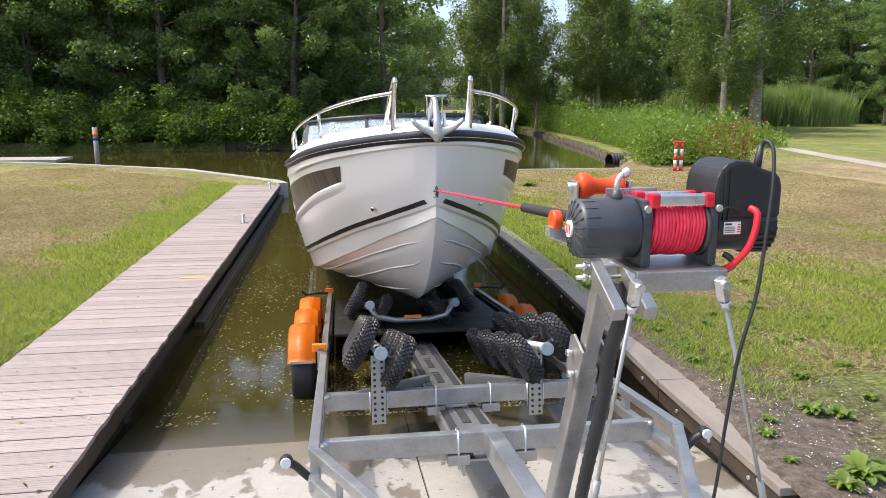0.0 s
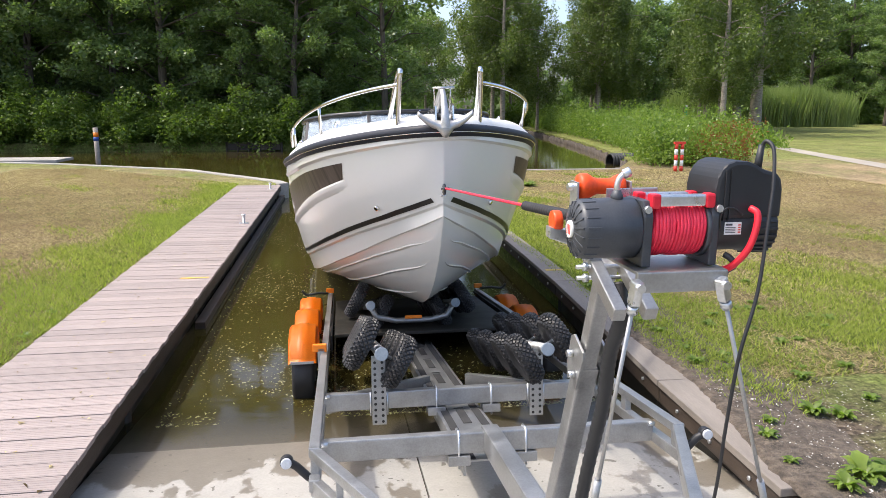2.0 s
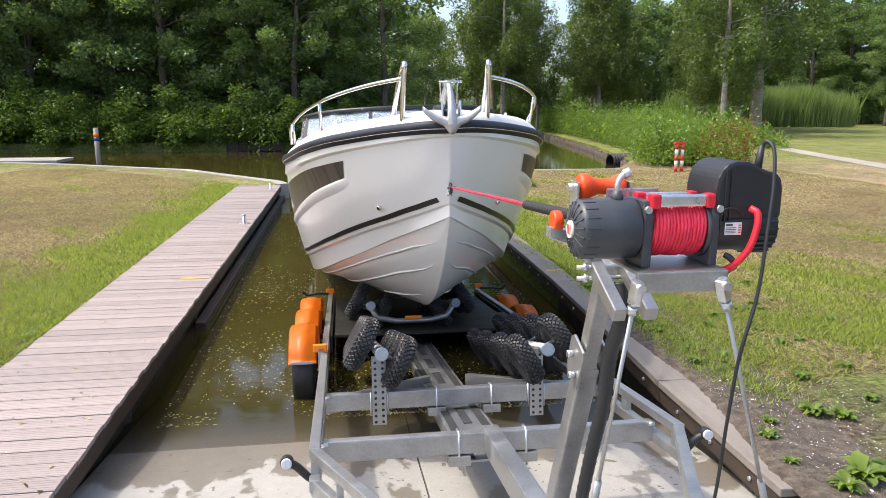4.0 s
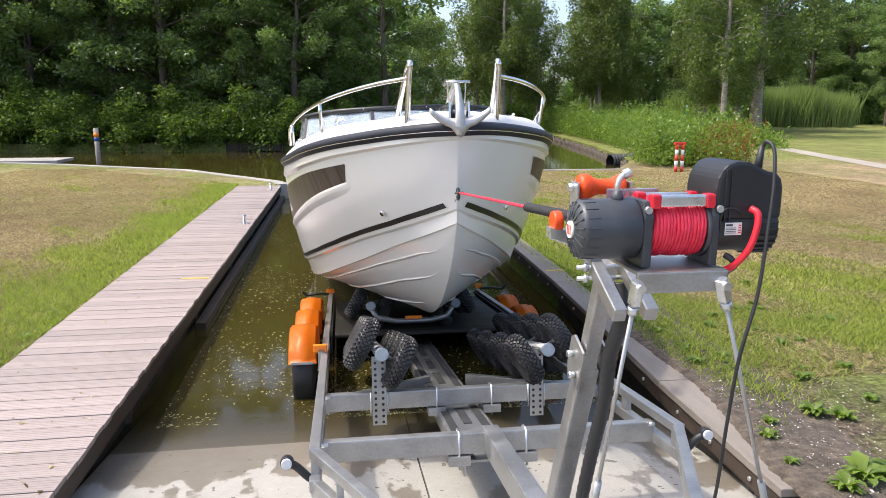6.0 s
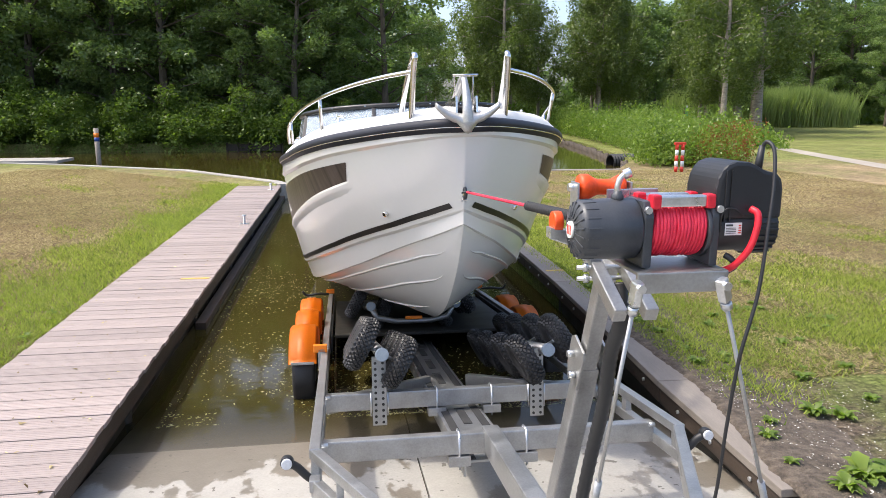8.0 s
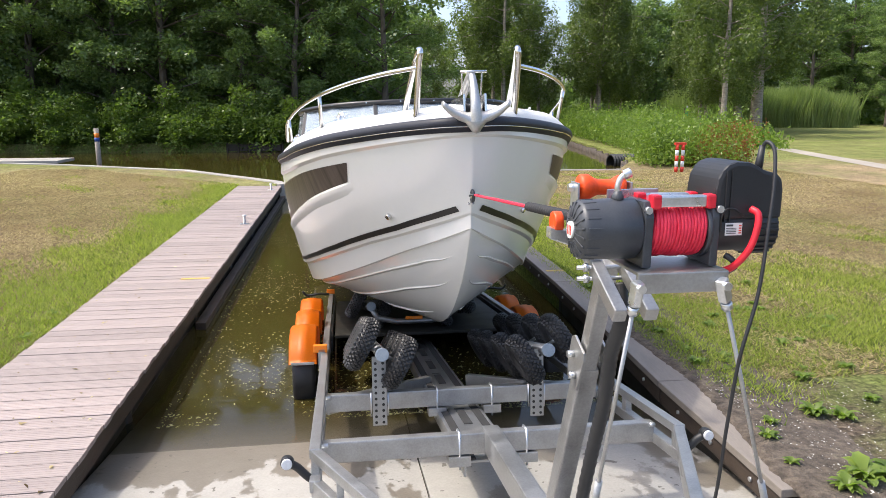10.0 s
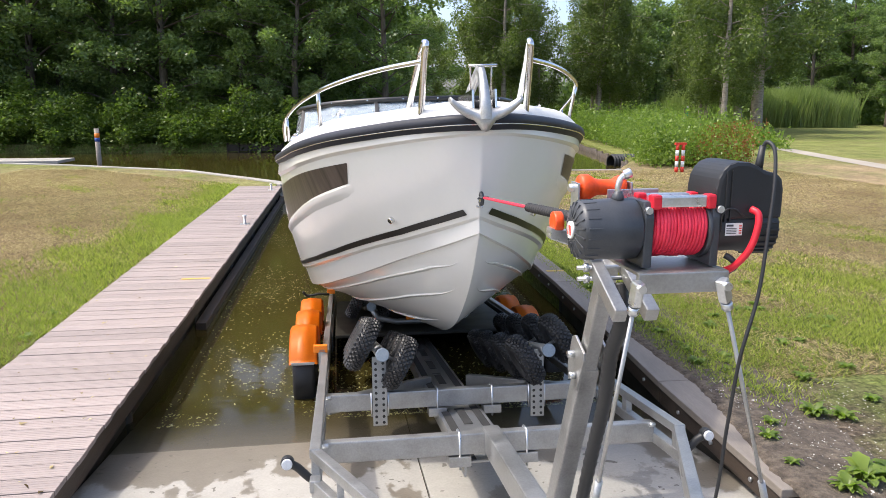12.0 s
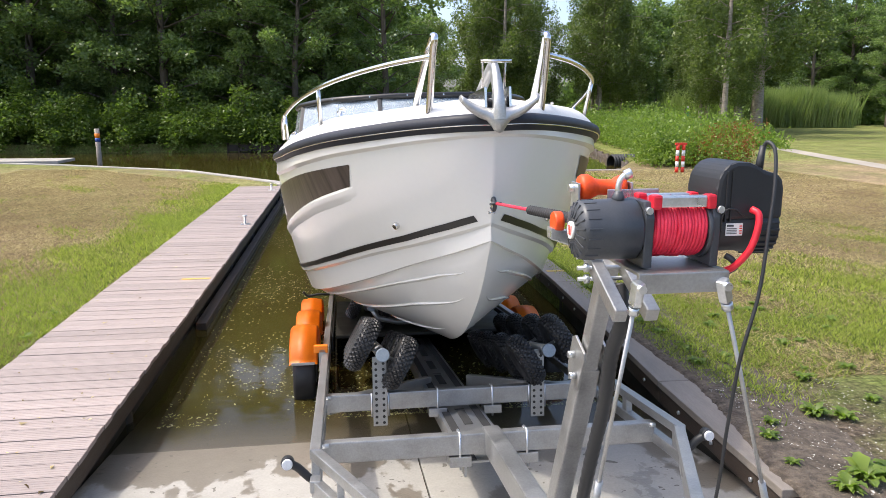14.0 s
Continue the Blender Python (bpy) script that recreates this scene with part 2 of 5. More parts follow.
LEAF_RUST = leaf_material("dock_seed_heads", (0.22, 0.075, 0.03), (0.34, 0.14, 0.05), (0.26, 0.12, 0.04))
GRASS_GREEN = leaf_material("grass_blades", (0.06, 0.10, 0.015), (0.46, 0.50, 0.12), (0.24, 0.29, 0.07), 0.7, 0.15)
GRASS_DRY = leaf_material("dry_grass_blades", (0.07, 0.045, 0.022), (0.76, 0.62, 0.40), (0.24, 0.17, 0.10), 0.75, 0.15)
REED = leaf_material("reed_blades", (0.20, 0.27, 0.09), (0.36, 0.42, 0.17), (0.27, 0.34, 0.13))
FLECKS = leaf_material("floating_flecks", (0.40, 0.39, 0.26), (0.62, 0.60, 0.48), (0.38, 0.41, 0.20))


# ---- mesh helpers ----
def box(sx, sy, sz, at=(0, 0, 0), turn=(0, 0, 0), bev=0.004, bm=None, m=None):
    bm = bm or bmesh.new()
    mat = (m or Matrix()) @ pose(*at, *turn) @ Matrix.Diagonal((sx, sy, sz, 1))
    got = bmesh.ops.create_cube(bm, size=1, matrix=mat)["verts"]
    if bev:
        edges = list({e for v in got for e in v.link_edges})
        bmesh.ops.bevel(bm, geom=edges, offset=bev, segments=2, affect="EDGES", profile=0.6)
    return bm


def frame_along(a, b, up=(0, 0, 1)):
    a, b = Vector(a), Vector(b)
    y = (b - a).normalized()
    x = y.cross(Vector(up))
    x = x.normalized() if x.length > 1e-4 else Vector((1, 0, 0))
    z = x.cross(y)
    m = Matrix((x, y, z)).transposed().to_4x4()
    m.translation = (a + b) / 2
    return m, (b - a).length


def bar(a, b, w, h, bev=0.004, bm=None, up=(0, 0, 1)):
    m, n = frame_along(a, b, up)
    return box(w, n, h, bev=bev, bm=bm, m=m)


def rod(a, b, r, seg=14, bm=None, r2=None, bev=0.0):
    bm = bm or bmesh.new()
    m, n = frame_along(a, b)
    got = bmesh.ops.create_cone(bm, cap_ends=True, segments=seg, radius1=r, radius2=r if r2 is None else r2, depth=n, matrix=m @ pose(0, 0, 0, -90))["verts"]
    for f in {f for v in got for f in v.link_faces}:
        f.smooth = len(f.verts) == 4
    if bev:
        caps = [e for e in {e for v in got for e in v.link_edges} if any(len(f.verts) > 4 for f in e.link_faces)]
        bmesh.ops.bevel(bm, geom=caps, offset=bev, segments=2, affect="EDGES", profile=0.6)
    return bm


def smooth_line(points, steps=6):
    p = [Vector(q) for q in points]
    p = [2 * p[0] - p[1]] + p + [2 * p[-1] - p[-2]]
    out = []
    for i in range(1, len(p) - 2):
        for k in range(steps):
            t = k / steps
            out.append(0.5 * (2 * p[i] + (p[i + 1] - p[i - 1]) * t + (2 * p[i - 1] - 5 * p[i] + 4 * p[i + 1] - p[i + 2]) * t * t + (3 * p[i] - p[i - 1] - 3 * p[i + 1] + p[i + 2]) * t ** 3))
    return out + [p[-2]]


def pipe(points, r, seg=10, bm=None, radii=None):
    bm = bm or bmesh.new()
    p = [Vector(q) for q in points]
    rings, side = [], None
    for i, q in enumerate(p):
        d = (p[min(i + 1, len(p) - 1)] - p[max(i - 1, 0)]).normalized()
        if side is None:
            side = d.orthogonal().normalized()
        side = (side - d * side.dot(d)).normalized()
        up = d.cross(side)
        rr = radii[i] if radii else r
        rings.append([bm.verts.new(q + (side * math.cos(a) + up * math.sin(a)) * rr) for a in (2 * math.pi * k / seg for k in range(seg))])
    for a, b in zip(rings, rings[1:]):
        for k in range(seg):
            bm.faces.new((a[k], a[(k + 1) % seg], b[(k + 1) % seg], b[k])).smooth = True
    bm.faces.new(rings[0][::-1])
    bm.faces.new(rings[-1])
    return bm


def lathe(profile, seg=28, bm=None, m=None):
    """Turns (radius, height) pairs about the x axis of m."""
    bm = bm or bmesh.new()
    m = m or Matrix()
    rings = []
    for r, h in profile:
        rings.append([bm.verts.new(m @ Vector((h, r * math.cos(a), r * math.sin(a)))) for a in (2 * math.pi * k / seg for k in range(seg))])
    for a, b in zip(rings, rings[1:]):
        for k in range(seg):
            bm.faces.new((a[k], a[(k + 1) % seg], b[(k + 1) % seg], b[k])).smooth = True
    bm.faces.new(rings[0][::-1])
    bm.faces.new(rings[-1])
    return bm


def loft(rows, bm=None, close=False, smooth=True, sharp=()):
    bm = bm or bmesh.new()
    vs = [[bm.verts.new(q) for q in row] for row in rows]
    for a, b in zip(vs, vs[1:]):
        n = len(a)
        for k in range(n if close else n - 1):
            bm.faces.new((a[k], a[(k + 1) % n], b[(k + 1) % n], b[k])).smooth = smooth
    for i in sharp:
        for a, b in zip(vs[i], vs[i][1:]):
            e = bm.edges.get((a, b))
            if e:
                e.smooth = False
    return bm


def prism(outline, depth, bm=None, m=None, bev=0.003):
    """Extrudes an (x, z) outline along y, centred."""
    bm = bm or bmesh.new()
    m = m or Matrix()
    a = [bm.verts.new(m @ Vector((x, -depth / 2, z))) for x, z in outline]
    b = [bm.verts.new(m @ Vector((x, depth / 2, z))) for x, z in outline]
    n = len(a)
    bm.faces.new(a), bm.faces.new(b[::-1])
    for k in range(n):
        bm.faces.new((a[k], b[k], b[(k + 1) % n], a[(k + 1) % n]))
    bmesh.ops.recalc_face_normals(bm, faces=list({f for v in a + b for f in v.link_faces}))
    if bev:
        bmesh.ops.bevel(bm, geom=list({e for v in a + b for e in v.link_edges}), offset=bev, segments=2, affect="EDGES", profile=0.6)
    return bm


def mesh_of(name, bm, material):
    me = bpy.data.meshes.new(name)
    bmesh.ops.recalc_face_normals(bm, faces=bm.faces)
    bm.to_mesh(me)
    bm.free()
    me.materials.append(material)
    return me


def part(name, bm, material, parent, label=""):
    ob = new(name, mesh_of(name, bm, material))
    ob.parent = parent
    return tagged(ob, label)


def thing(name, bm, material, label, category, group="", kind="", at=None):
    ob = new(name, mesh_of(name, bm, material) if bm else None)
    if at is not None:
        ob.matrix_world = at
    return tagged(ob, label, category, group, kind)


def cloud_mesh(name, verts, faces, material):
    me = bpy.data.meshes.new(name)
    me.from_pydata(verts.tolist(), [], faces.tolist())
    me.materials.append(material)
    return me


def table(v, xs, ys):
    return float(np.interp(v, xs, ys))

# ---- ground, water and slipway ----
LAND = 0.33


def slab(bm, outline, top, bottom):
    a = [bm.verts.new((x, y, top)) for x, y in outline]
    b = [bm.verts.new((x, y, bottom)) for x, y in outline]
    bm.faces.new(a)
    for k in range(len(a)):
        bm.faces.new((a[k], b[k], b[(k + 1) % len(a)], a[(k + 1) % len(a)]))


def build_ground():
    bm = bmesh.new()
    s = 900
    bm.faces.new([bm.verts.new(q) for q in ((-s, -s, -0.9), (s, -s, -0.9), (s, s, -0.9), (-s, s, -0.9))])
    slab(bm, [(-300, -60), (-1.55, -60), (-1.55, 18.1), (-4.5, 21.9), (-8.9, 24.7), (-11.3, 25.8), (-60, 27), (-300, 27)], LAND, -0.9)
    slab(bm, [(2.30, -60), (300, -60), (300, 260), (30, 260), (20, 100), (17, 65), (14.6, 47.4), (12.3, 33.3), (10.4, 24.4), (8.3, 20.5), (2.30, 20.5)], LAND, -0.9)
    slab(bm, [(-300, 38.4), (-2.6, 37.4), (4.2, 37.8), (6, 60), (10, 110), (16, 130), (16, 260), (-300, 260)], LAND + 0.1, -0.9)
    ob = thing("ground", bm, GROUND, "mown park grass, part dry straw and part green", "ground", kind="structure")
    bm = bmesh.new()
    bm.faces.new([bm.verts.new((x, y, 0)) for x, y in ((-300, 2.5), (120, 2.5), (120, 300), (-300, 300))])
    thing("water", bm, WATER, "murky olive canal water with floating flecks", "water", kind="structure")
    # slipway: a level apron, then slabs that slope into the water
    rows = [(x0, x1) for x0, x1 in ((-1.50, 0.415), (0.425, 0.985), (0.995, 2.27))]
    root = None
    for x0, x1 in rows:
        b2 = bmesh.new()
        pts = [(-20, 0.36), (1.5, 0.36), (12.5, 0.36 - 11 * 0.124), (12.5, -1.6), (-20, -1.6)]
        va = [b2.verts.new((x0, y, z)) for y, z in pts]
        vb = [b2.verts.new((x1, y, z)) for y, z in pts]
        b2.faces.new(va), b2.faces.new(vb[::-1])
        for k in range(5):
            b2.faces.new((va[k], vb[k], vb[(k + 1) % 5], va[(k + 1) % 5]))
        if root is None:
            root = thing("slipway", b2, RAMP, "pale concrete boat slipway, wet near the water", "slipway", kind="structure")
        else:
            part("slab", b2, RAMP, root)
    part("joint_bed", box(3.7, 11, 0.02, (0.4, 7, -0.322 - 0.03), (-7.07, 0, 0), 0), DARK_TIMBER, root)


def build_jetty():
    dock = thing("jetty", None, None, "low jetty of grey-brown grooved composite planks beside the slipway", "jetty", at=pose(-1.91, 0, 0))
    w, tooth = 0.139, 6
    prof = [(-w / 2, -0.028), (w / 2, -0.028)]
    for k in range(tooth, -1, -1):
        y = -w / 2 + w * k / tooth
        prof += [(y, 0.0 if 0 < k < tooth else -0.002)]
        if k:
            prof += [(y - w / tooth * 0.60, 0.0), (y - w / tooth * 0.66, -0.0014), (y - w / tooth * 0.93, -0.0014)]
    me = None
    for i in range(108):
        y = 1.35 + i * 0.1475
        if me is None:
            bm = bmesh.new()
            a = [bm.verts.new((-0.50, p, z)) for p, z in prof]
            b = [bm.verts.new((0.51, p, z)) for p, z in prof]
            for k in range(len(a)):
                bm.faces.new((a[k], b[k], b[(k + 1) % len(a)], a[(k + 1) % len(a)]))
            bm.faces.new(a), bm.faces.new(b[::-1])
            me = mesh_of("plank", bm, DECKING)
        ob = new("plank", me)
        ob.parent = dock
        ob.matrix_local = pose(random.uniform(-0.006, 0.006), y, 0.35 + random.uniform(-0.002, 0.002), random.uniform(-0.4, 0.4), 0, random.uniform(-0.12, 0.12))
    part("fascia_beam", bar((0.47, 1.2, 0.255), (0.47, 17.4, 0.255), 0.05, 0.13), DARK_TIMBER, dock)
    part("fascia_beam", bar((-0.47, 1.2, 0.255), (-0.47, 17.4, 0.255), 0.05, 0.13), DARK_TIMBER, dock)
    part("waling", bar((0.50, 7.0, 0.02), (0.52, 18.0, 0.02), 0.10, 0.10), DARK_TIMBER, dock)
    # near-black wall and posts paint the shadow gap below the fascia
    part("sheet_wall", bar((0.37, 1.0, -0.25), (0.37, 18.0, -0.25), 0.04, 0.9), SHADE_BLACK, dock)
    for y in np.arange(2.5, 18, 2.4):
        part("post", rod((0.36, y, -0.9), (0.36, y, 0.29), 0.06, 12), SHADE_BLACK, dock)
    part("paint_mark", box(0.30, 0.055, 0.002, (0.33, 7.74, 0.3522), bev=0), YELLOW_PAINT, dock, "worn yellow paint mark")


def mooring_bollard(x, y):
    ob = thing("mooring_cleat", None, None, "small galvanised mooring bollard bolted to the jetty", "cleat", "cleats on the jetty", at=pose(x, y, 0.351))
    part("base_plate", box(0.14, 0.10, 0.008, (0, 0, 0.004), bev=0.002), ZINC, ob)
    bm = lathe([(0.022, 0), (0.022, 0.11), (0.034, 0.115), (0.034, 0.135), (0.026, 0.14)], 16, m=pose(0, 0, 0.008, 0, -90, 0))
    part("bollard_pin", bm, ZINC, ob)


def build_kerb():
    kerb = thing("timber_kerb", None, None, "dark timber kerb along the slipway with a weathered grey top", "kerb", kind="structure")
    def xk(y):
        return table(y, [2.8, 3.6, 4.4, 5.0, 6.6, 7.56, 9.9, 20.6], [2.06, 2.06, 2.085, 2.125, 2.20, 2.238, 2.26, 2.30])
    y = 2.85
    while y < 20.5:
        y2 = min(y + 1.4, 20.6)
        a, b = Vector((xk(y), y, 0)), Vector((xk(y2) , y2 - 0.008, 0))
        part("cap_plank", bar(a + Vector((0.115, 0, 0.33)), b + Vector((0.115, 0, 0.33)), 0.24, 0.045, 0.006), KERB_TOP, kerb)
        part("face_beam", bar(a + Vector((0.05, 0, 0.250)), b + Vector((0.05, 0, 0.250)), 0.08, 0.110, 0.008), DARK_TIMBER, kerb)
        part("lower_beam", bar(a + Vector((0.13, 0, -0.1)), b + Vector((0.13, 0, -0.1)), 0.10, 0.50, 0.008), SHADE_BLACK, kerb)
        for k in (0.2, 0.5, 0.8):
            q = a.lerp(b, k) + Vector((0.010, 0, 0.255))
            part("bolt_head", rod(q, q + Vector((-0.012, 0, 0)), 0.013, 8), ZINC, kerb)
        y = y2
    # soil spilling over the cap planks
    rng = np.random.default_rng(21)
    rows = []
    for y in np.arange(2.3, 6.2, 0.035):
        x = table(y, [2.3, 2.8, 3.1, 3.5, 3.85, 4.25, 4.67, 5.3, 5.8, 6.2], [2.06, 2.11, 2.12, 2.19, 2.255, 2.29, 2.265, 2.27, 2.37, 2.40]) + rng.normal() * 0.006
        rows.append([Vector((x, y, 0.349)), Vector((x + 0.02, y, 0.362 + rng.random() * 0.008)), Vector((x + 0.07, y, 0.368 + rng.random() * 0.012)), Vector((x + 0.2, y, 0.362 + rng.random() * 0.012)), Vector((x + 0.42, y, 0.345 + rng.random() * 0.01)), Vector((x + 0.7, y, 0.325))])
    thing("soil_bank", loft(rows), SOIL, "crumbly bare soil spilling over the kerb top", "soil", kind="stuff")
    part("paint_mark", box(0.2, 0.06, 0.003, (xk(7.55) + 0.13, 7.55, 0.3535), bev=0), YELLOW_PAINT, kerb, "worn yellow paint mark")


def build_edges():
    edge = thing("bank_edging", None, None, "pale concrete edging along the grass bank", "edging", kind="structure")
    pts = [(-1.35, 17.5), (-1.6, 18.2), (-4.5, 21.95), (-8.9, 24.75), (-11.3, 25.85), (-40, 27)]
    for a, b in zip(pts, pts[1:]):
        part("edge_stone", bar((*a, 0.1), (*b, 0.1), 0.24, 0.52, 0.01), CONCRETE_EDGE, edge)
    part("edge_stone", bar((2.3, 20.55, 0.1), (8.4, 20.55, 0.1), 0.16, 0.50, 0.01), CONCRETE_EDGE, edge)
    slab_ = thing("landing_slab", box(5, 1.6, 0.10, (-12.0, 26.6, 0.36), bev=0.01), CONCRETE_EDGE, "flat pale concrete landing slab at the waterside", "slab")
    pal = thing("log_palisade", None, None, "row of short dark timber piles holding the far bank", "palisade", kind="structure")
    pts = [Vector((8.3, 20.9, 0)), Vector((10.35, 24.4, 0)), Vector((12.25, 33.3, 0)), Vector((14.5, 47.4, 0)), Vector((16.9, 65, 0))]
    n = 0
    for a, b in zip(pts, pts[1:]):
        steps = int((b - a).length / 0.42)
        for k in range(steps):
            q = a.lerp(b, k / steps)
            h = random.uniform(0.14, 0.27)
            part("pile", rod(q + Vector((0, 0, -0.5)), q + Vector((random.uniform(-0.03, 0.03), 0, h)), 0.12, 8, r2=0.11), DARK_TIMBER, pal)
        part("back_board", bar(a + Vector((0.14, 0, -0.05)), b + Vector((0.14, 0, -0.05)), 0.05, 0.42), SHADE_BLACK, pal)
    far = thing("timber_revetment", None, None, "low brown timber revetment along the wooded bank", "revetment", kind="structure")
    for k in range(12):
        x = -9.2 + k * 0.55
        part("board", box(0.53, 0.06, 0.34, (x, 37.85 - (x + 9) * 0.12, 0.2), bev=0.01), DARK_TIMBER, far)
        part("pile", rod((x + 0.27, 37.78 - (x + 9) * 0.12, -0.4), (x + 0.27, 37.78 - (x + 9) * 0.12, 0.45), 0.06, 8), DARK_TIMBER, far)


# ---- trailer ----
SLOPE = -math.degrees(math.atan(0.124))
TRAILER = pose(0.715, 3.0, 0.66, SLOPE)


def knobby_wheel():
    """A support wheel about its own x axis: tyre, rim, hub and a studded tread."""
    root = thing("support_wheel", None, None, "black knobbly pneumatic hull support wheel", "wheel")
    R, w = 0.168, 0.112
    def crown(x):
        return R - 0.055 + 0.055 * math.sqrt(max(0.0, 1 - (x / (w / 2)) ** 2 * 0.95))
    prof = [(0.08, -w * 0.28), (0.092, -w * 0.40)] + [(crown(x) - 0.006, x) for x in np.linspace(-w / 2, w / 2, 13)] + [(0.092, w * 0.40), (0.08, w * 0.28)]
    bm = lathe(prof, 36)
    for row in range(-3, 4):
        for k in range(30):
            a = 2 * math.pi * (k + 0.5 * (row % 2)) / 30
            x = row * w * 0.135
            m = pose(0, 0, 0, math.degrees(a)) @ pose(x, 0, crown(x) - 0.002, 0, row * 16, 45)
            got = bmesh.ops.create_cone(bm, cap_ends=True, segments=4, radius1=0.0140, radius2=0.0090, depth=0.010, matrix=m @ pose(0, 0, 0, 0, 0, 45))
    part("tyre", bm, TYRE, root)
    part("rim", lathe([(0.02, -0.033), (0.068, -0.03), (0.084, -0.024), (0.084, 0.024), (0.068, 0.03), (0.02, 0.033)], 24), MOTOR_GREY, root, "dark grey plastic rim")
    part("hub_bolt", lathe([(0.010, -0.038), (0.012, -0.036), (0.012, 0.036), (0.010, 0.038)], 10), ZINC, root)
    return root


def put_part(src, m, parent):
    """Copies a thing's parts as one part with its pieces under another thing."""
    piece = new(src.name.split(".")[0], None)
    piece.parent = parent
    piece.matrix_local = m
    for c in src.children:
        k = new(c.name.split(".")[0], c.data)
        k.parent = piece
        k.matrix_local = c.matrix_local.copy()
    return piece


def roller_bogie(side, x, y, parent_name, wheel, rows, rise):
    """A tilting bogie: a tube along the trailer with wheels on both sides, canted to the hull."""
    cant = 29 * side
    ob = thing(parent_name, None, None, "tilting bogie of knobbly support wheels on a galvanised tube", "roller bogie", "roller bogies of the trailer",
               at=TRAILER @ pose(x, y, rise, -9) @ pose(0, 0, 0, 0, -cant, 0))
    n = rows[-1]
    part("tube", rod((0, -0.06, 0), (0, n + 0.12, 0), 0.036, 18), GALV, ob)
    part("end_cap", rod((0, -0.088, 0), (0, -0.058, 0), 0.041, 20, bev=0.006), surface_cap, ob, "grey plastic end cap")
    for k, d in enumerate(rows):
        part("axle", rod((-0.13, d + 0.06, 0), (0.13, d + 0.06, 0), 0.011, 10), ZINC, ob)
        for s in (-1, 1):
            put_part(wheel, pose(0.125 * s, d + 0.06, 0, random.uniform(0, 40)), ob)
    return ob


def build_trailer():
    tr = thing("boat_trailer", None, None, "galvanised multi-roller boat trailer with orange mudguards, backed into the water", "trailer", at=TRAILER)
    W = 0.885
    for s in (-1, 1):
        x = s * (W - 0.022)
        part("upper_rail", bar((x, -0.03, -0.022), (x, 5.15, -0.022), 0.05, 0.045, 0.006), GALV, tr)
        part("lower_rail", bar((x, -0.1, -0.145), (x, 5.15, -0.145), 0.05, 0.055, 0.006), GALV, tr)
        for y in (0.0, 0.62, 1.3, 2.1, 2.9, 3.8, 4.5, 5.1):
            part("rail_post", box(0.035, 0.06, 0.08, (x, y, -0.082), bev=0.003), GALV, tr)
        part("drawbar_arm", bar((x, -0.01, -0.026), (s * 0.07, -1.95, -0.026), 0.05, 0.045, 0.006), GALV, tr)
        part("lower_arm", bar((x, -0.06, -0.16), (s * 0.07, -1.95, -0.16), 0.045, 0.075, 0.006), GALV, tr)
        for k in (0.14, 0.42, 0.7):
            q = Vector((x, -0.03, -0.09)).lerp(Vector((s * 0.07, -1.95, -0.09)), k)
            part("arm_post", box(0.03, 0.04, 0.10, q, bev=0.003), GALV, tr)
        # position lamp on a stalk
        j = part("marker_arm", pipe(smooth_line([(x, 0.02, -0.16), (x + s * 0.03, -0.02, -0.13), (x + s * 0.08, -0.04, -0.07), (x + s * 0.115, -0.05, -0.05)]), 0.019, 10), BLACK_PLASTIC, tr)
        part("marker_housing", rod((x + s * 0.12, -0.066, -0.045), (x + s * 0.12, -0.025, -0.045), 0.029, 20, bev=0.006), BLACK_PLASTIC, tr)
        part("marker_lens", rod((x + s * 0.12, -0.080, -0.045), (x + s * 0.12, -0.062, -0.045), 0.024, 20, bev=0.005), LENS, tr, "white round marker lens")
    for y in (0.25, 1.08):
        part("cross_beam", bar((-W + 0.04, y, -0.115), (W - 0.04, y, -0.115), 0.06, 0.105, 0.007), GALV, tr)
        for x in (-0.17, 0.17):
            for d in (-0.034, 0.034):
                part("u_bolt", rod((x + d * 0.0, y + d, -0.24), (x, y + d, -0.056), 0.006, 8), ZINC, tr)
            part("u_bolt", rod((x, y - 0.034, -0.058), (x, y + 0.034, -0.058), 0.006, 8), ZINC, tr)
            part("clamp_block", box(0.11, 0.09, 0.05, (x, y, -0.198), bev=0.003), GALV, tr)
        for s in (-1, 1):
            part("flange_bolt", rod((s * (W - 0.075), y - 0.045, -0.07), (s * (W - 0.045), y - 0.045, -0.07), 0.012, 8), ZINC, tr)
    for y in (3.5, 4.3, 5.05):
        part("cross_beam", bar((-W + 0.04, y, -0.34), (W - 0.04, y, -0.34), 0.06, 0.10, 0.007), GALV, tr)
    # walkway channel under the beams with anti-slip strips
    y0, y1, zc = 0.22, 3.35, -0.205
    skew = pose(-0.012, y0, 0, 0, 0, 1.35) @ pose(0, -y0, 0)
    mid = (y0 + y1) / 2
    part("keel_channel", box(0.275, y1 - y0, 0.012, (0, mid, zc), bev=0.002, m=skew), GALV, tr)
    for s in (-1, 1):
        part("channel_flange", box(0.012, y1 - y0, 0.075, (s * 0.132, mid, zc - 0.036), bev=0.002, m=skew), GALV, tr)
        part("antislip_strip", box(0.046, y1 - y0 - 0.02, 0.003, (s * 0.095, mid, zc + 0.0085), bev=0, m=skew), ANTISLIP, tr)
    for k in range(7):
        y = y0 + 0.24 + k * 0.45
        part("antislip_strip", box(0.05, 0.26, 0.003, (0, y, zc + 0.0085), bev=0, m=skew), ANTISLIP, tr)
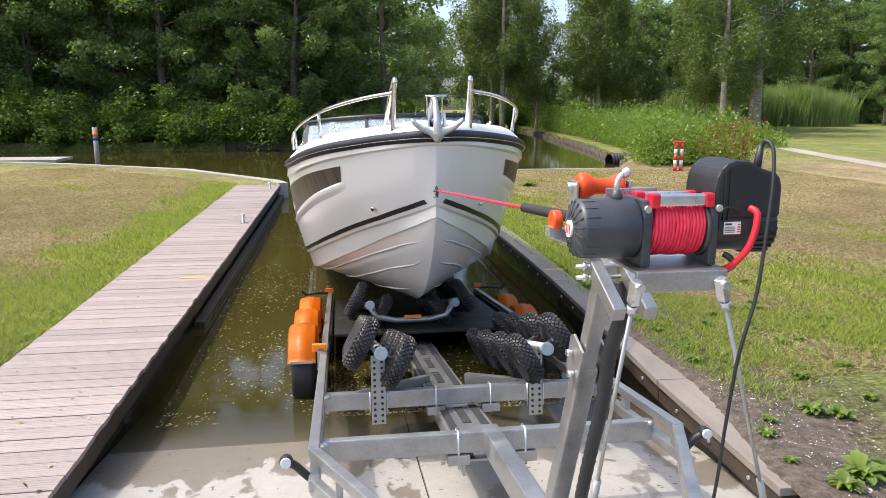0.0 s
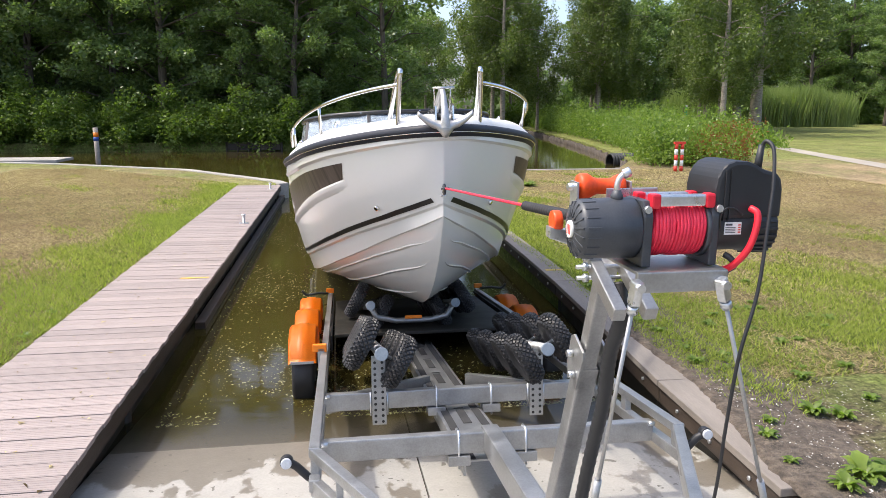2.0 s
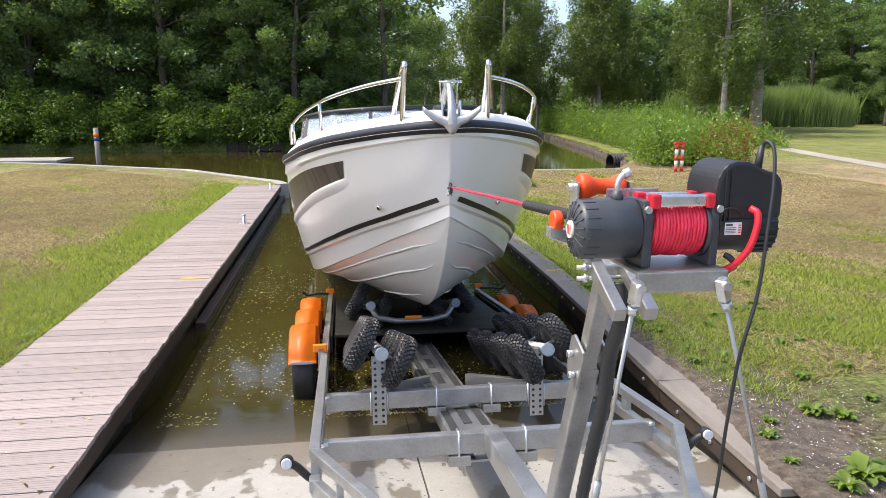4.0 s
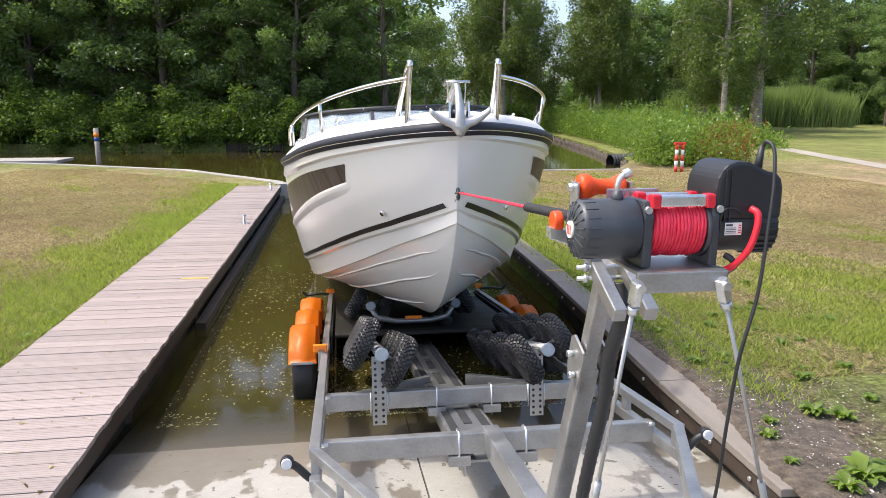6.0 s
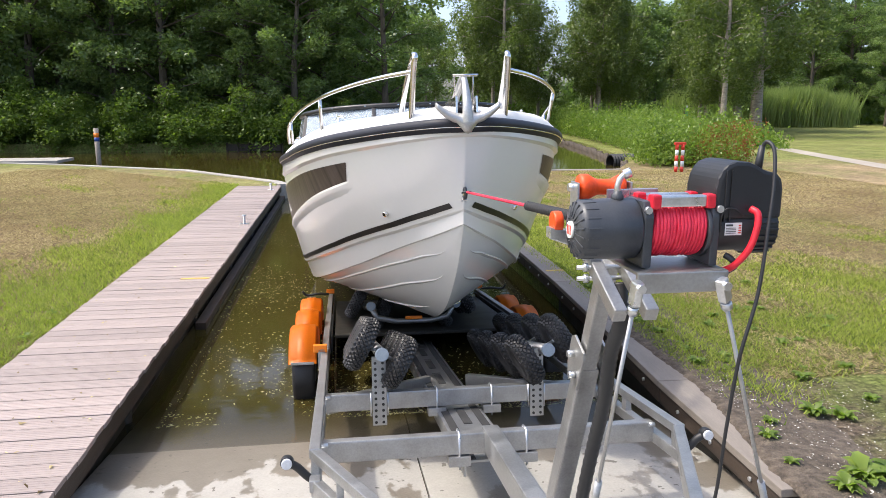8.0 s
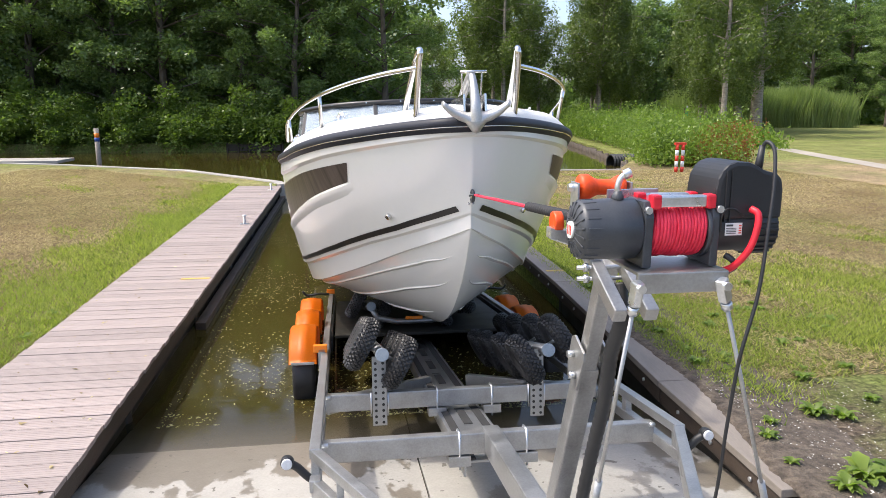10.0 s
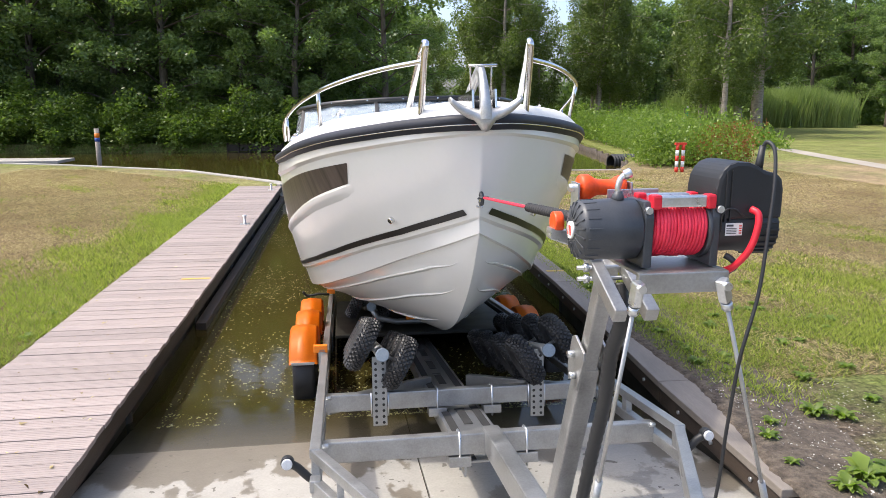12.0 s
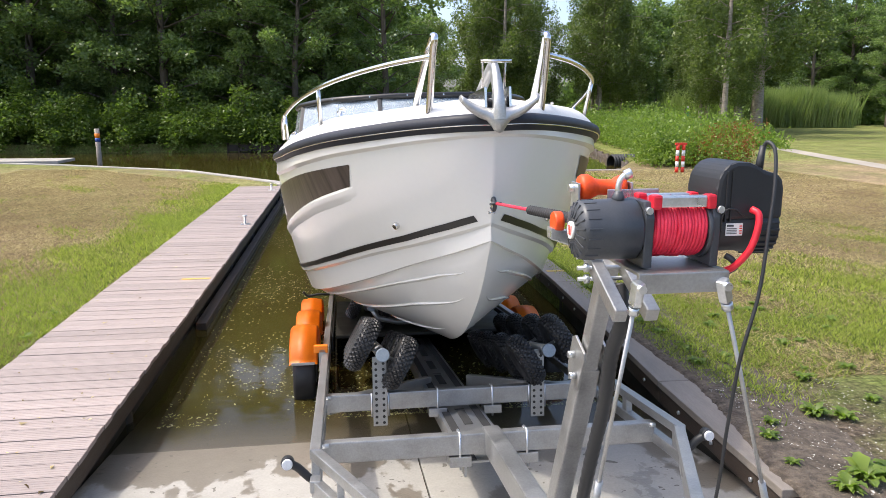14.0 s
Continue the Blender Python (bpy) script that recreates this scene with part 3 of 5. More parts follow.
        part("drain_slot", box(0.06, 0.012, 0.002, (0, y + 0.17, zc + 0.0078), bev=0, m=skew), BLACK_VINYL, tr)
    part("drawbar", bar((0, 0.30, -0.11), (0, -2.3, -0.11), 0.085, 0.12, 0.008), GALV, tr)
    part("eye_bolt", rod((0, -0.35, -0.19), (0, -0.35, -0.17), 0.012), ZINC, tr)
    # perforated stanchions that carry the front bogies
    for s in (-1, 1):
        sx = s * 0.485 - 0.035
        bm = box(0.085, 0.012, 0.42, (sx, 1.03, -0.045), bev=0.002)
        st = part("stanchion", bm, GALV, tr)
        for k in range(11):
            for h in (-0.022, 0.022):
                part("hole", rod((sx + h, 1.022, -0.235 + k * 0.036), (sx + h, 1.0245, -0.235 + k * 0.036), 0.009, 8), BLACK_VINYL, st)
        for x in (-0.05, 0.05):
            part("u_bolt", rod((sx + x, 1.04, -0.20), (sx + x, 1.04, -0.055), 0.006, 8), ZINC, tr)
        part("bogie_beam", bar((s * 0.84, 1.15, -0.16), (s * 0.14, 1.75, -0.2), 0.05, 0.09), GALV, tr)
        part("bogie_post", box(0.08, 0.08, 0.28, (s * 0.50, 1.35, -0.07), bev=0.005), GALV, tr)
    # added black sheet that stands in for the boat's shade on the trailer
    part("spray_tray", box(1.60, 2.3, 0.03, (0, 4.05, -0.07), bev=0.008), SHADE_BLACK, tr, "added black sheet for the dark shade between the rails")
    # added black panels give the rails' inner faces their shaded look
    for s in (-1, 1):
        part("side_panel", box(0.012, 2.4, 0.13, (s * (W - 0.062), 3.9, -0.09), bev=0.002), BLACK_PLASTIC, tr, "added black panel for the shade inside the rail")
    # V bar with an orange plate ahead of the rear bogies
    part("v_bar", pipe([(-0.485, 3.03, 0.155), (-0.43, 3.03, 0.06), (-0.26, 3.03, 0.02), (0.04, 3.03, 0.02), (0.19, 3.03, 0.05), (0.255, 3.03, 0.165)], 0.026, 10), GALV, tr)
    part("reflector_plate", box(0.15, 0.012, 0.028, (-0.11, 2.99, 0.055), bev=0.003), ORANGE, tr, "small orange reflector plate")
    # road wheels and mudguards, three axles
    for s in (-1, 1):
        for k in range(3):
            y = 2.42 + k * 0.74
            c = Vector((s * (W + 0.145), y, -0.225)) if s < 0 else Vector((W + 0.12, y + 0.32, -0.31))
            m = pose(*c)
            tyre = lathe([(0.17, -0.07), (0.24, -0.085), (0.275, -0.078), (0.288, -0.055), (0.29, 0), (0.288, 0.055), (0.275, 0.078), (0.24, 0.085), (0.17, 0.07)], 40, m=m)
            w = part("road_wheel", tyre, TYRE, tr)
            part("rim", lathe([(0.04, -0.06), (0.15, -0.05), (0.172, -0.075), (0.172, 0.075), (0.15, 0.05), (0.04, 0.06)], 28, m=m), GALV, w)
            rows = []
            for a in np.linspace(14, 160, 22):
                r = 0.345
                ca, sa = math.cos(radians(a)), math.sin(radians(a))
                row = []
                for dx, dr in ((-0.09, -0.05), (-0.104, -0.014), (-0.088, 0.004), (-0.045, 0.008), (-0.04, 0.014), (0.04, 0.014), (0.045, 0.008), (0.088, 0.004), (0.104, -0.014), (0.104, -0.06)):
                    row.append(c + Vector((dx * s, (r + dr) * ca, (r + dr) * sa)))
                rows.append(row)
            fender = loft(rows)
            bmesh.ops.solidify(fender, geom=fender.faces[:], thickness=0.005)
            g = part("mudguard", fender, ORANGE, tr, "glossy orange plastic mudguard")
            part("guard_trim", box(0.17, 0.008, 0.02, (c.x, c.y - 0.335, c.z + 0.125), bev=0.002), GALV, g)
        part("axle_beam", rod((0, 2.42, -0.40), (s * 0.98, 2.42, -0.40), 0.03), GALV, tr)
        x = s * (W + 0.03)
        part("side_marker", box(0.10, 0.05, 0.055, (x - s * 0.02, 1.98, 0.03), bev=0.006), ORANGE, tr, "orange side marker on the rail")
        part("side_marker", box(0.09, 0.05, 0.05, (s * W - s * 0.02, 5.05, 0.045), bev=0.006), ORANGE, tr, "orange side marker on the rail")
        part("marker_stalk", pipe(smooth_line([(s * W, 5.0, 0.02), (s * (W + 0.12), 4.97, 0.03), (s * (W + 0.24), 4.95, 0.02), (s * (W + 0.29), 4.94, 0.07)]), 0.014, 8), BLACK_PLASTIC, tr)
        part("bracket", box(0.05, 0.05, 0.16, (s * W, 1.98, -0.05), bev=0.003), GALV, tr)
    return tr


# ---- winch on its mast ----
def build_mast():
    ob = thing("winch_mast", None, None, "galvanised steel winch mast with clamped sliding arms and brace rods", "winch mast")
    foot, hinge, head = Vector((0.699, 2.18, 0.70)), Vector((0.716, 1.935, 1.40)), Vector((0.712, 1.79, 1.75))
    d = (hinge - foot).normalized()
    part("lower_post", bar(foot, hinge, 0.060, 0.065, 0.006, up=(0, 1, 0)), GALV, ob)
    part("upper_post", bar(hinge - d * 0.12, head, 0.046, 0.05, 0.006, up=(0, 1, 0)), GALV, ob)
    for s in (-1, 1):
        out = [(-0.045, -0.065), (0.04, -0.065), (0.055, -0.04), (0.06, 0.06), (0.04, 0.08), (-0.045, 0.08), (-0.055, 0.06)]
        m = Matrix.Translation(hinge + Vector((s * 0.036, 0, 0.0))) @ pose(0, 0, 0, 22, 0, 0) @ pose(0, 0, 0, 0, 0, 90)
        part("hinge_plate", prism(out, 0.008, m=m, bev=0.002), GALV, ob)
        for k in (-0.03, 0.03):
            q = hinge + Vector((s * 0.040, k * 0.3, k))
            part("hinge_bolt", rod(q, q + Vector((s * 0.02, 0, 0)), 0.011, 8), ZINC, ob)
        part("slide_arm", bar((0.695 + s * 0.04, 1.86, 1.80), (0.695 + s * 0.04, 1.56, 1.66), 0.034, 0.036, 0.004), GALV, ob)
    for k in (0, 1, 2, 3):
        z = 1.80 - 0.028 * k
        y = 1.74 - 0.006 * k
        part("clamp_bolt", rod((0.60, y, z), (0.79, y, z), 0.006, 8), ZINC, ob)
        part("nut", rod((0.618, y, z), (0.63, y, z), 0.012, 6), ZINC, ob)
    # plate that carries the winch
    part("winch_plate", box(0.196, 0.20, 0.007, (0.684, 1.42, 1.822), bev=0.002), GALV, ob)
    part("plate_lip", box(0.196, 0.012, 0.044, (0.684, 1.322, 1.803), bev=0.003), GALV, ob)
    part("cable_gland", rod((0.715, 1.40, 1.765), (0.715, 1.40, 1.82), 0.016, 12), BLACK_PLASTIC, ob)
    for s, low in ((-1, (0.563, 1.47, 1.14)), (1, (1.05, 1.475, 1.09))):
        top = Vector((0.675 + s * 0.091, 1.311, 1.798))
        low = Vector(low)
        d = (low - top).normalized()
        fork = part("clevis", bar(top - d * 0.012, top + d * 0.042, 0.020, 0.024, 0.004), ZINC, ob, "bright zinc clevis")
        part("clevis_pin", rod(top + Vector((0, -0.024, 0)), top + Vector((0, 0.02, 0)), 0.009, 12), ZINC, fork)
        part("lock_nut", rod(top + d * 0.045, top + d * 0.062, 0.012, 6), ZINC, ob)
        part("brace_rod", rod(top + d * 0.05, low, 0.0047, 12), GALV, ob)
        mid = top.lerp(low, 0.74)
        part("brace_sleeve", rod(mid, low, 0.0085, 12), GALV, ob)
    hose = smooth_line([(0.716, 1.72, 1.70), (0.712, 1.685, 1.615), (0.713, 1.75, 1.495), (0.726, 1.815, 1.325), (0.732, 1.90, 1.14), (0.738, 1.99, 0.92), (0.76, 2.08, 0.74)], 12)
    part("cable_hose", pipe(hose, 0.02, 12, radii=[0.0195 + 0.002 * (k % 2) for k in range(len(hose))]), BLACK_PLASTIC, ob, "black corrugated cable hose")
    return ob


def build_winch():
    """The drum axis runs across the trailer; local x is the axis."""
    ob = thing("electric_winch", None, None, "charcoal electric winch with a drum of red synthetic rope", "winch", at=pose(0.692, 1.40, 1.903) @ Matrix.Diagonal((0.93, 1, 1, 1)))
    R = 0.062
    body = lathe([(0.028, -0.236), (0.046, -0.233), (R - 0.003, -0.225), (R, -0.217), (R, -0.21), (R + 0.002, -0.15), (R + 0.002, -0.098), (R - 0.004, -0.092)], 40)
    gb = part("gear_housing", body, MOTOR_GREY, ob)
    for k in range(18):
        a = 360 * k / 18
        m = pose(0, 0, 0, a)
        part("cooling_rib", bar(m @ Vector((-0.237, 0, 0.026)), m @ Vector((-0.2265, 0, R - 0.004)), 0.0035, 0.006, 0.001, up=m.to_3x3() @ Vector((-1, 0, 1))), MOTOR_GREY, gb)
    for k in range(18):
        m = pose(0, 0, 0, 360 * k / 18)
        part("cooling_rib", bar(m @ Vector((-0.2195, 0, R - 0.0005)), m @ Vector((-0.190, 0, R + 0.0005)), 0.0035, 0.003, 0.001, up=m.to_3x3() @ Vector((0, 0, 1))), MOTOR_GREY, gb)
    part("badge", rod((-0.242, 0, 0), (-0.234, 0, 0), 0.018, 24), WHITE_PAINT, gb, "small round white badge with red bars")
    for k in (-0.009, 0, 0.009):
        part("badge_bar", box(0.001, 0.004, 0.020, (-0.2425, k, 0), bev=0), RED_PAINT, gb)
    # clutch lever
    cl = part("clutch_base", lathe([(0.014, 0), (0.014, 0.014), (0.011, 0.018), (0.009, 0.024)], 18, m=pose(-0.135, -0.005, 0.056, 0, -90, 0)), MOTOR_GREY, ob)
    part("clutch_lever", pipe(smooth_line([(-0.135, -0.005, 0.078), (-0.135, -0.005, 0.090), (-0.130, -0.006, 0.105), (-0.118, -0.008, 0.116)]), 0.007, 10, radii=None), ZINC, ob, "bright metal clutch lever")
    part("lever_knob", rod((-0.124, -0.007, 0.112), (-0.108, -0.01, 0.119), 0.0105, 14, bev=0.003), ZINC, ob)
    # end brackets and tie bars
    for x, w in ((-0.082, 0.022), (0.074, 0.020)):
        out = [(-0.055, -0.075), (0.055, -0.075), (0.055, -0.055), (0.058, 0.03), (0.045, 0.062), (-0.045, 0.062), (-0.058, 0.03), (-0.055, -0.055)]
        part("drum_support", prism(out, w, m=pose(x, 0, 0, 0, 0, 90), bev=0.004), MOTOR_GREY, ob)
    for y, h in ((-0.045, 0.062), (0.03, 0.058)):
        part("tie_bar", box(0.112, 0.020, 0.024, (-0.005, y, h), bev=0.004), ZINC, ob, "flat aluminium tie bar")
        for x in (-0.066, 0.060):
            part("tie_cap", box(0.022, 0.026, 0.030, (x, y, h - 0.001), bev=0.005), RED_PLASTIC, ob, "red plastic end block")
    for x in (-0.085, 0.080):
        part("bracket_bolt", rod((x, -0.062, 0.045), (x, -0.052, 0.045), 0.008, 8), ZINC, ob)
    # rope drum: wound turns
    bm, n = bmesh.new(), 15
    for layer in range(2):
        for k in range(n):
            x = -0.064 + 0.118 * (k + 0.5 * layer) / n
            r = 0.050 + 0.0052 * layer + random.uniform(-0.0012, 0.0012)
            ring = [(x + random.uniform(-0.001, 0.001) + 0.004 * math.sin(a), r * math.cos(a), r * math.sin(a)) for a in np.linspace(0, 2 * math.pi, 33)]
            pipe(ring, 0.0048, 7, bm=bm)
    part("wound_rope", bm, RED_ROPE, ob, "tight turns of bright red synthetic rope")
    part("drum_core", rod((-0.07, 0, 0), (0.066, 0, 0), 0.049, 28), RED_ROPE, ob)
    part("drum_flange", lathe([(0.062, 0.055), (0.064, 0.058), (0.064, 0.064), (0.062, 0.066)], 36), MOTOR_GREY, ob)
    # motor, cover, label
    mot = lathe([(0.05, 0.084), (0.052, 0.09), (0.052, 0.16), (0.056, 0.165), (0.056, 0.225), (0.045, 0.232)], 36)
    mo = part("motor", mot, BLACK_PLASTIC, ob)
    for k in range(24):
        m = pose(0, 0, 0, 360 * k / 24)
        part("motor_fin", bar(m @ Vector((0.168, 0, 0.057)), m @ Vector((0.224, 0, 0.057)), 0.005, 0.006, 0.001, up=m @ Vector((0, 0, 1))), BLACK_PLASTIC, mo)
    out = [(0.072, 0.0), (0.072, 0.062), (0.076, 0.084), (0.085, 0.101), (0.098, 0.113), (0.116, 0.119), (0.145, 0.118), (0.165, 0.111), (0.183, 0.101), (0.200, 0.097), (0.215, 0.093), (0.226, 0.082), (0.231, 0.060), (0.231, 0.0)]
    part("relay_cover", prism(out, 0.13, m=pose(0.0, 0.012, 0.022), bev=0.008), BLACK_PLASTIC, ob, "black moulded relay cover")
    for x in (0.092, 0.104):
        part("cover_rib", prism([(x, 0.0), (x, 0.105), (x + 0.003, 0.105), (x + 0.003, 0.0)], 0.137, m=pose(0, 0.012, 0.018), bev=0.001), BLACK_PLASTIC, ob)
    lab = part("type_label", box(0.040, 0.001, 0.026, (0.118, -0.0535, 0.002), bev=0), WHITE_PAINT, ob, "white type label with small print")
    part("print_block", box(0.016, 0.0012, 0.004, (0.108, -0.0541, 0.010), bev=0), MOTOR_GREY, lab)
    for k in range(4):
        part("print_line", box(0.024, 0.0012, 0.0013, (0.112, -0.0541, 0.004 - k * 0.0035), bev=0), MOTOR_GREY, lab)
        part("print_mark", box(0.006, 0.0012, 0.0025, (0.133, -0.0541, 0.009 - k * 0.005), bev=0), RED_PAINT, lab)
    part("power_cable", pipe(smooth_line([(0.150, -0.062, 0.045), (0.158, -0.078, 0.035), (0.154, -0.082, 0.0), (0.141, -0.078, -0.04), (0.121, -0.06, -0.075), (0.106, -0.04, -0.09)]), 0.0075, 12), RED_PLASTIC, ob, "thick red power cable")
    part("earth_cable", pipe(smooth_line([(0.11, -0.04, -0.055), (0.12, -0.05, -0.062), (0.128, -0.055, -0.075), (0.12, -0.04, -0.09)]), 0.007, 10), BLACK_PLASTIC, ob)
    part("thin_wire", pipe(smooth_line([(0.085, -0.056, 0.0), (0.084, -0.06, 0.03), (0.095, -0.06, 0.045), (0.115, -0.06, 0.044), (0.135, -0.06, 0.03)]), 0.002, 6), BLACK_VINYL, ob)
    part("cable_boot", rod((0.178, -0.03, 0.105), (0.183, -0.035, 0.172), 0.010, 12, r2=0.0065), BLACK_PLASTIC, ob)
    part("remote_cable", pipe(smooth_line([(0.183, -0.035, 0.168), (0.187, -0.045, 0.180), (0.192, -0.065, 0.163), (0.184, -0.085, 0.10), (0.170, -0.10, 0.02), (0.145, -0.12, -0.12), (0.108, -0.13, -0.25), (0.098, -0.12, -0.40), (0.093, -0.10, -0.60), (0.07, -0.05, -0.85), (0.0, 0.05, -1.0), (-0.05, 0.2, -1.12)], 8), 0.0042, 8), BLACK_PLASTIC, ob, "thin black remote control cable")
    # fairlead on the boat side
    fl = part("fairlead_frame", prism([(-0.11, -0.05), (0.02, -0.05), (0.02, 0.05), (-0.11, 0.05)], 0.006, m=pose(0, 0.115, 0.02), bev=0.002), ZINC, ob)
    for z in (-0.022, 0.072):
        r = part("fairlead_roller", lathe([(0.012, -0.175), (0.027, -0.172), (0.030, -0.166), (0.030, -0.150), (0.022, -0.136), (0.018, -0.125), (0.018, -0.09), (0.024, -0.078), (0.027, -0.07), (0.027, -0.06), (0.012, -0.055)], 24, m=pose(0, 0.14, z)), ROLLER_RUBBER, ob, "orange rubber fairlead roller")
        part("roller_bolt", rod((-0.198, 0.14, z), (-0.172, 0.14, z), 0.009, 8), ZINC, r)
    for x in (-0.182, -0.05):
        part("fairlead_cheek", box(0.006, 0.05, 0.13, (x, 0.135, 0.02), bev=0.002), ZINC, ob)
    part("rope_guide_bracket", prism([(-0.16, -0.02), (-0.10, -0.04), (-0.10, -0.005), (-0.16, 0.005)], 0.03, m=pose(-0.100, 0.095, -0.014), bev=0.003), ZINC, ob)
    part("guide_roller", rod((-0.250, 0.10, 0.000), (-0.226, 0.10, 0.000), 0.025, 24, bev=0.006), ROLLER_RUBBER, ob, "orange rubber guide roller")
    return ob


# ---- boat ----
# boat space: x to starboard seen from the bow, y aft from the bow eye, z up from it
# lines of the hull from bow to stern, as (half width, distance aft, height)
GUNWALE = [(0, -0.150, 0.386), (0.102, -0.142, 0.388), (0.194, -0.085, 0.388), (0.367, 0.10, 0.386), (0.556, 0.31, 0.376), (0.750, 0.60, 0.362), (0.915, 1.02, 0.338), (1.022, 1.6, 0.318), (1.110, 2.3, 0.314), (1.150, 3.0, 0.311), (1.166, 4.5, 0.30), (1.142, 6.0, 0.292)]
KNUCKLE = [(0, -0.015, -0.092), (0.141, 0.16, -0.147), (0.334, 0.43, -0.222), (0.525, 0.80, -0.301), (0.696, 1.2, -0.391), (0.841, 1.7, -0.486), (0.956, 2.3, -0.581), (1.015, 3.0, -0.643), (1.035, 4.5, -0.694), (1.024, 6.0, -0.715)]
CHINE = [(0, 0.01, -0.185), (0.119, 0.22, -0.255), (0.306, 0.57, -0.352), (0.505, 1.0, -0.475), (0.657, 1.4, -0.572), (0.787, 1.9, -0.674), (0.883, 2.5, -0.763), (0.938, 3.2, -0.813), (0.958, 4.5, -0.842), (0.949, 6.0, -0.852)]
KEEL = [(0, 0.01, -0.185), (0, 0.11, -0.30), (0, 0.22, -0.42), (0, 0.40, -0.57), (0, 0.67, -0.745), (0, 0.96, -0.875), (0, 1.30, -0.97), (0, 1.65, -1.02), (0, 2.1, -1.05), (0, 3.0, -1.07), (0, 6.0, -1.08)]
N_HULL = 60


def resample(points, n=N_HULL):
    """Points along a smooth line, closer together towards the bow."""
    line = smooth_line(points, 12)
    run = [0.0]
    for a, b in zip(line, line[1:]):
        run.append(run[-1] + (b - a).length)
    out = []
    for k in range(n):
        s = run[-1] * (k / (n - 1)) ** 1.6
        out.append(Vector([float(np.interp(s, run, [q[i] for q in line])) for i in range(3)]))
    return out


def knuckle_height(v):
    return table(v, [q[1] for q in KNUCKLE], [q[2] for q in KNUCKLE])


def hull_rows(side):
    """Lines from bow to stern: keel, three bottom lines, chine, knuckle, side lines, gunwale."""
    flip = Matrix.Diagonal((side, 1, 1))
    keel, chine, knuckle, gun = ([flip @ q for q in resample(p)] for p in (KEEL, CHINE, KNUCKLE, GUNWALE))
    bottom = [[a.lerp(b, f) + Vector((0, 0, -0.02 * math.sin(math.pi * f) * min(1, k / 10))) for k, (a, b) in enumerate(zip(keel, chine))] for f in (0.25, 0.5, 0.75)]
    lip = [q + Vector((side * 0.020 * min(1, k / 8), -0.008, 0.004)) for k, q in enumerate(chine)]
    under = [q + Vector((-side * 0.022 * min(1, k / 8), 0.012, -0.014)) for k, q in enumerate(knuckle)]
    sides = []
    for f in (0.12, 0.3, 0.5, 0.68):
        sides.append([a.lerp(b, f) + Vector((side * 0.034 * math.sin(math.pi * f) * min(1, k / 14), -0.015 * math.sin(math.pi * f), 0)) for k, (a, b) in enumerate(zip(knuckle, gun))])
    crease = [a.lerp(b, 0.835) + Vector((side * 0.020 * min(1, k / 10), -0.004, 0)) for k, (a, b) in enumerate(zip(knuckle, gun))]
    lip2 = [a.lerp(b, 0.86) + Vector((side * 0.034 * min(1, k / 10), -0.014, 0)) for k, (a, b) in enumerate(zip(knuckle, gun))]
    return [keel, *bottom, chine, lip, under, knuckle, *sides, crease, lip2, gun]


def side_point(rows, v, w, lift=0.004):
    """The place on the hull side at that distance aft and height, pushed out a little."""
    best = None
    lines = rows[7:]
    for a, b in zip(lines, lines[1:]):
        for i in range(len(a) - 1):
            q = (a[i], a[i + 1], b[i + 1], b[i])
            if min(p.y for p in q) - 0.02 <= v <= max(p.y for p in q) + 0.02 and min(p.z for p in q) - 0.02 <= w <= max(p.z for p in q) + 0.02:
                n = (q[1] - q[0]).cross(q[3] - q[0]).normalized()
                if n.x * q[0].x < 0:
                    n = -n
                if abs(n.x) < 1e-3:
                    continue
                x = q[0].x - (n.y * (v - q[0].y) + n.z * (w - q[0].z)) / n.x
                p = Vector((x, v, w))
                d = (p - sum(q, Vector()) / 4).length
                if best is None or d < best[0]:
                    best = (d, p + n * lift, n)
    return best[1], best[2]


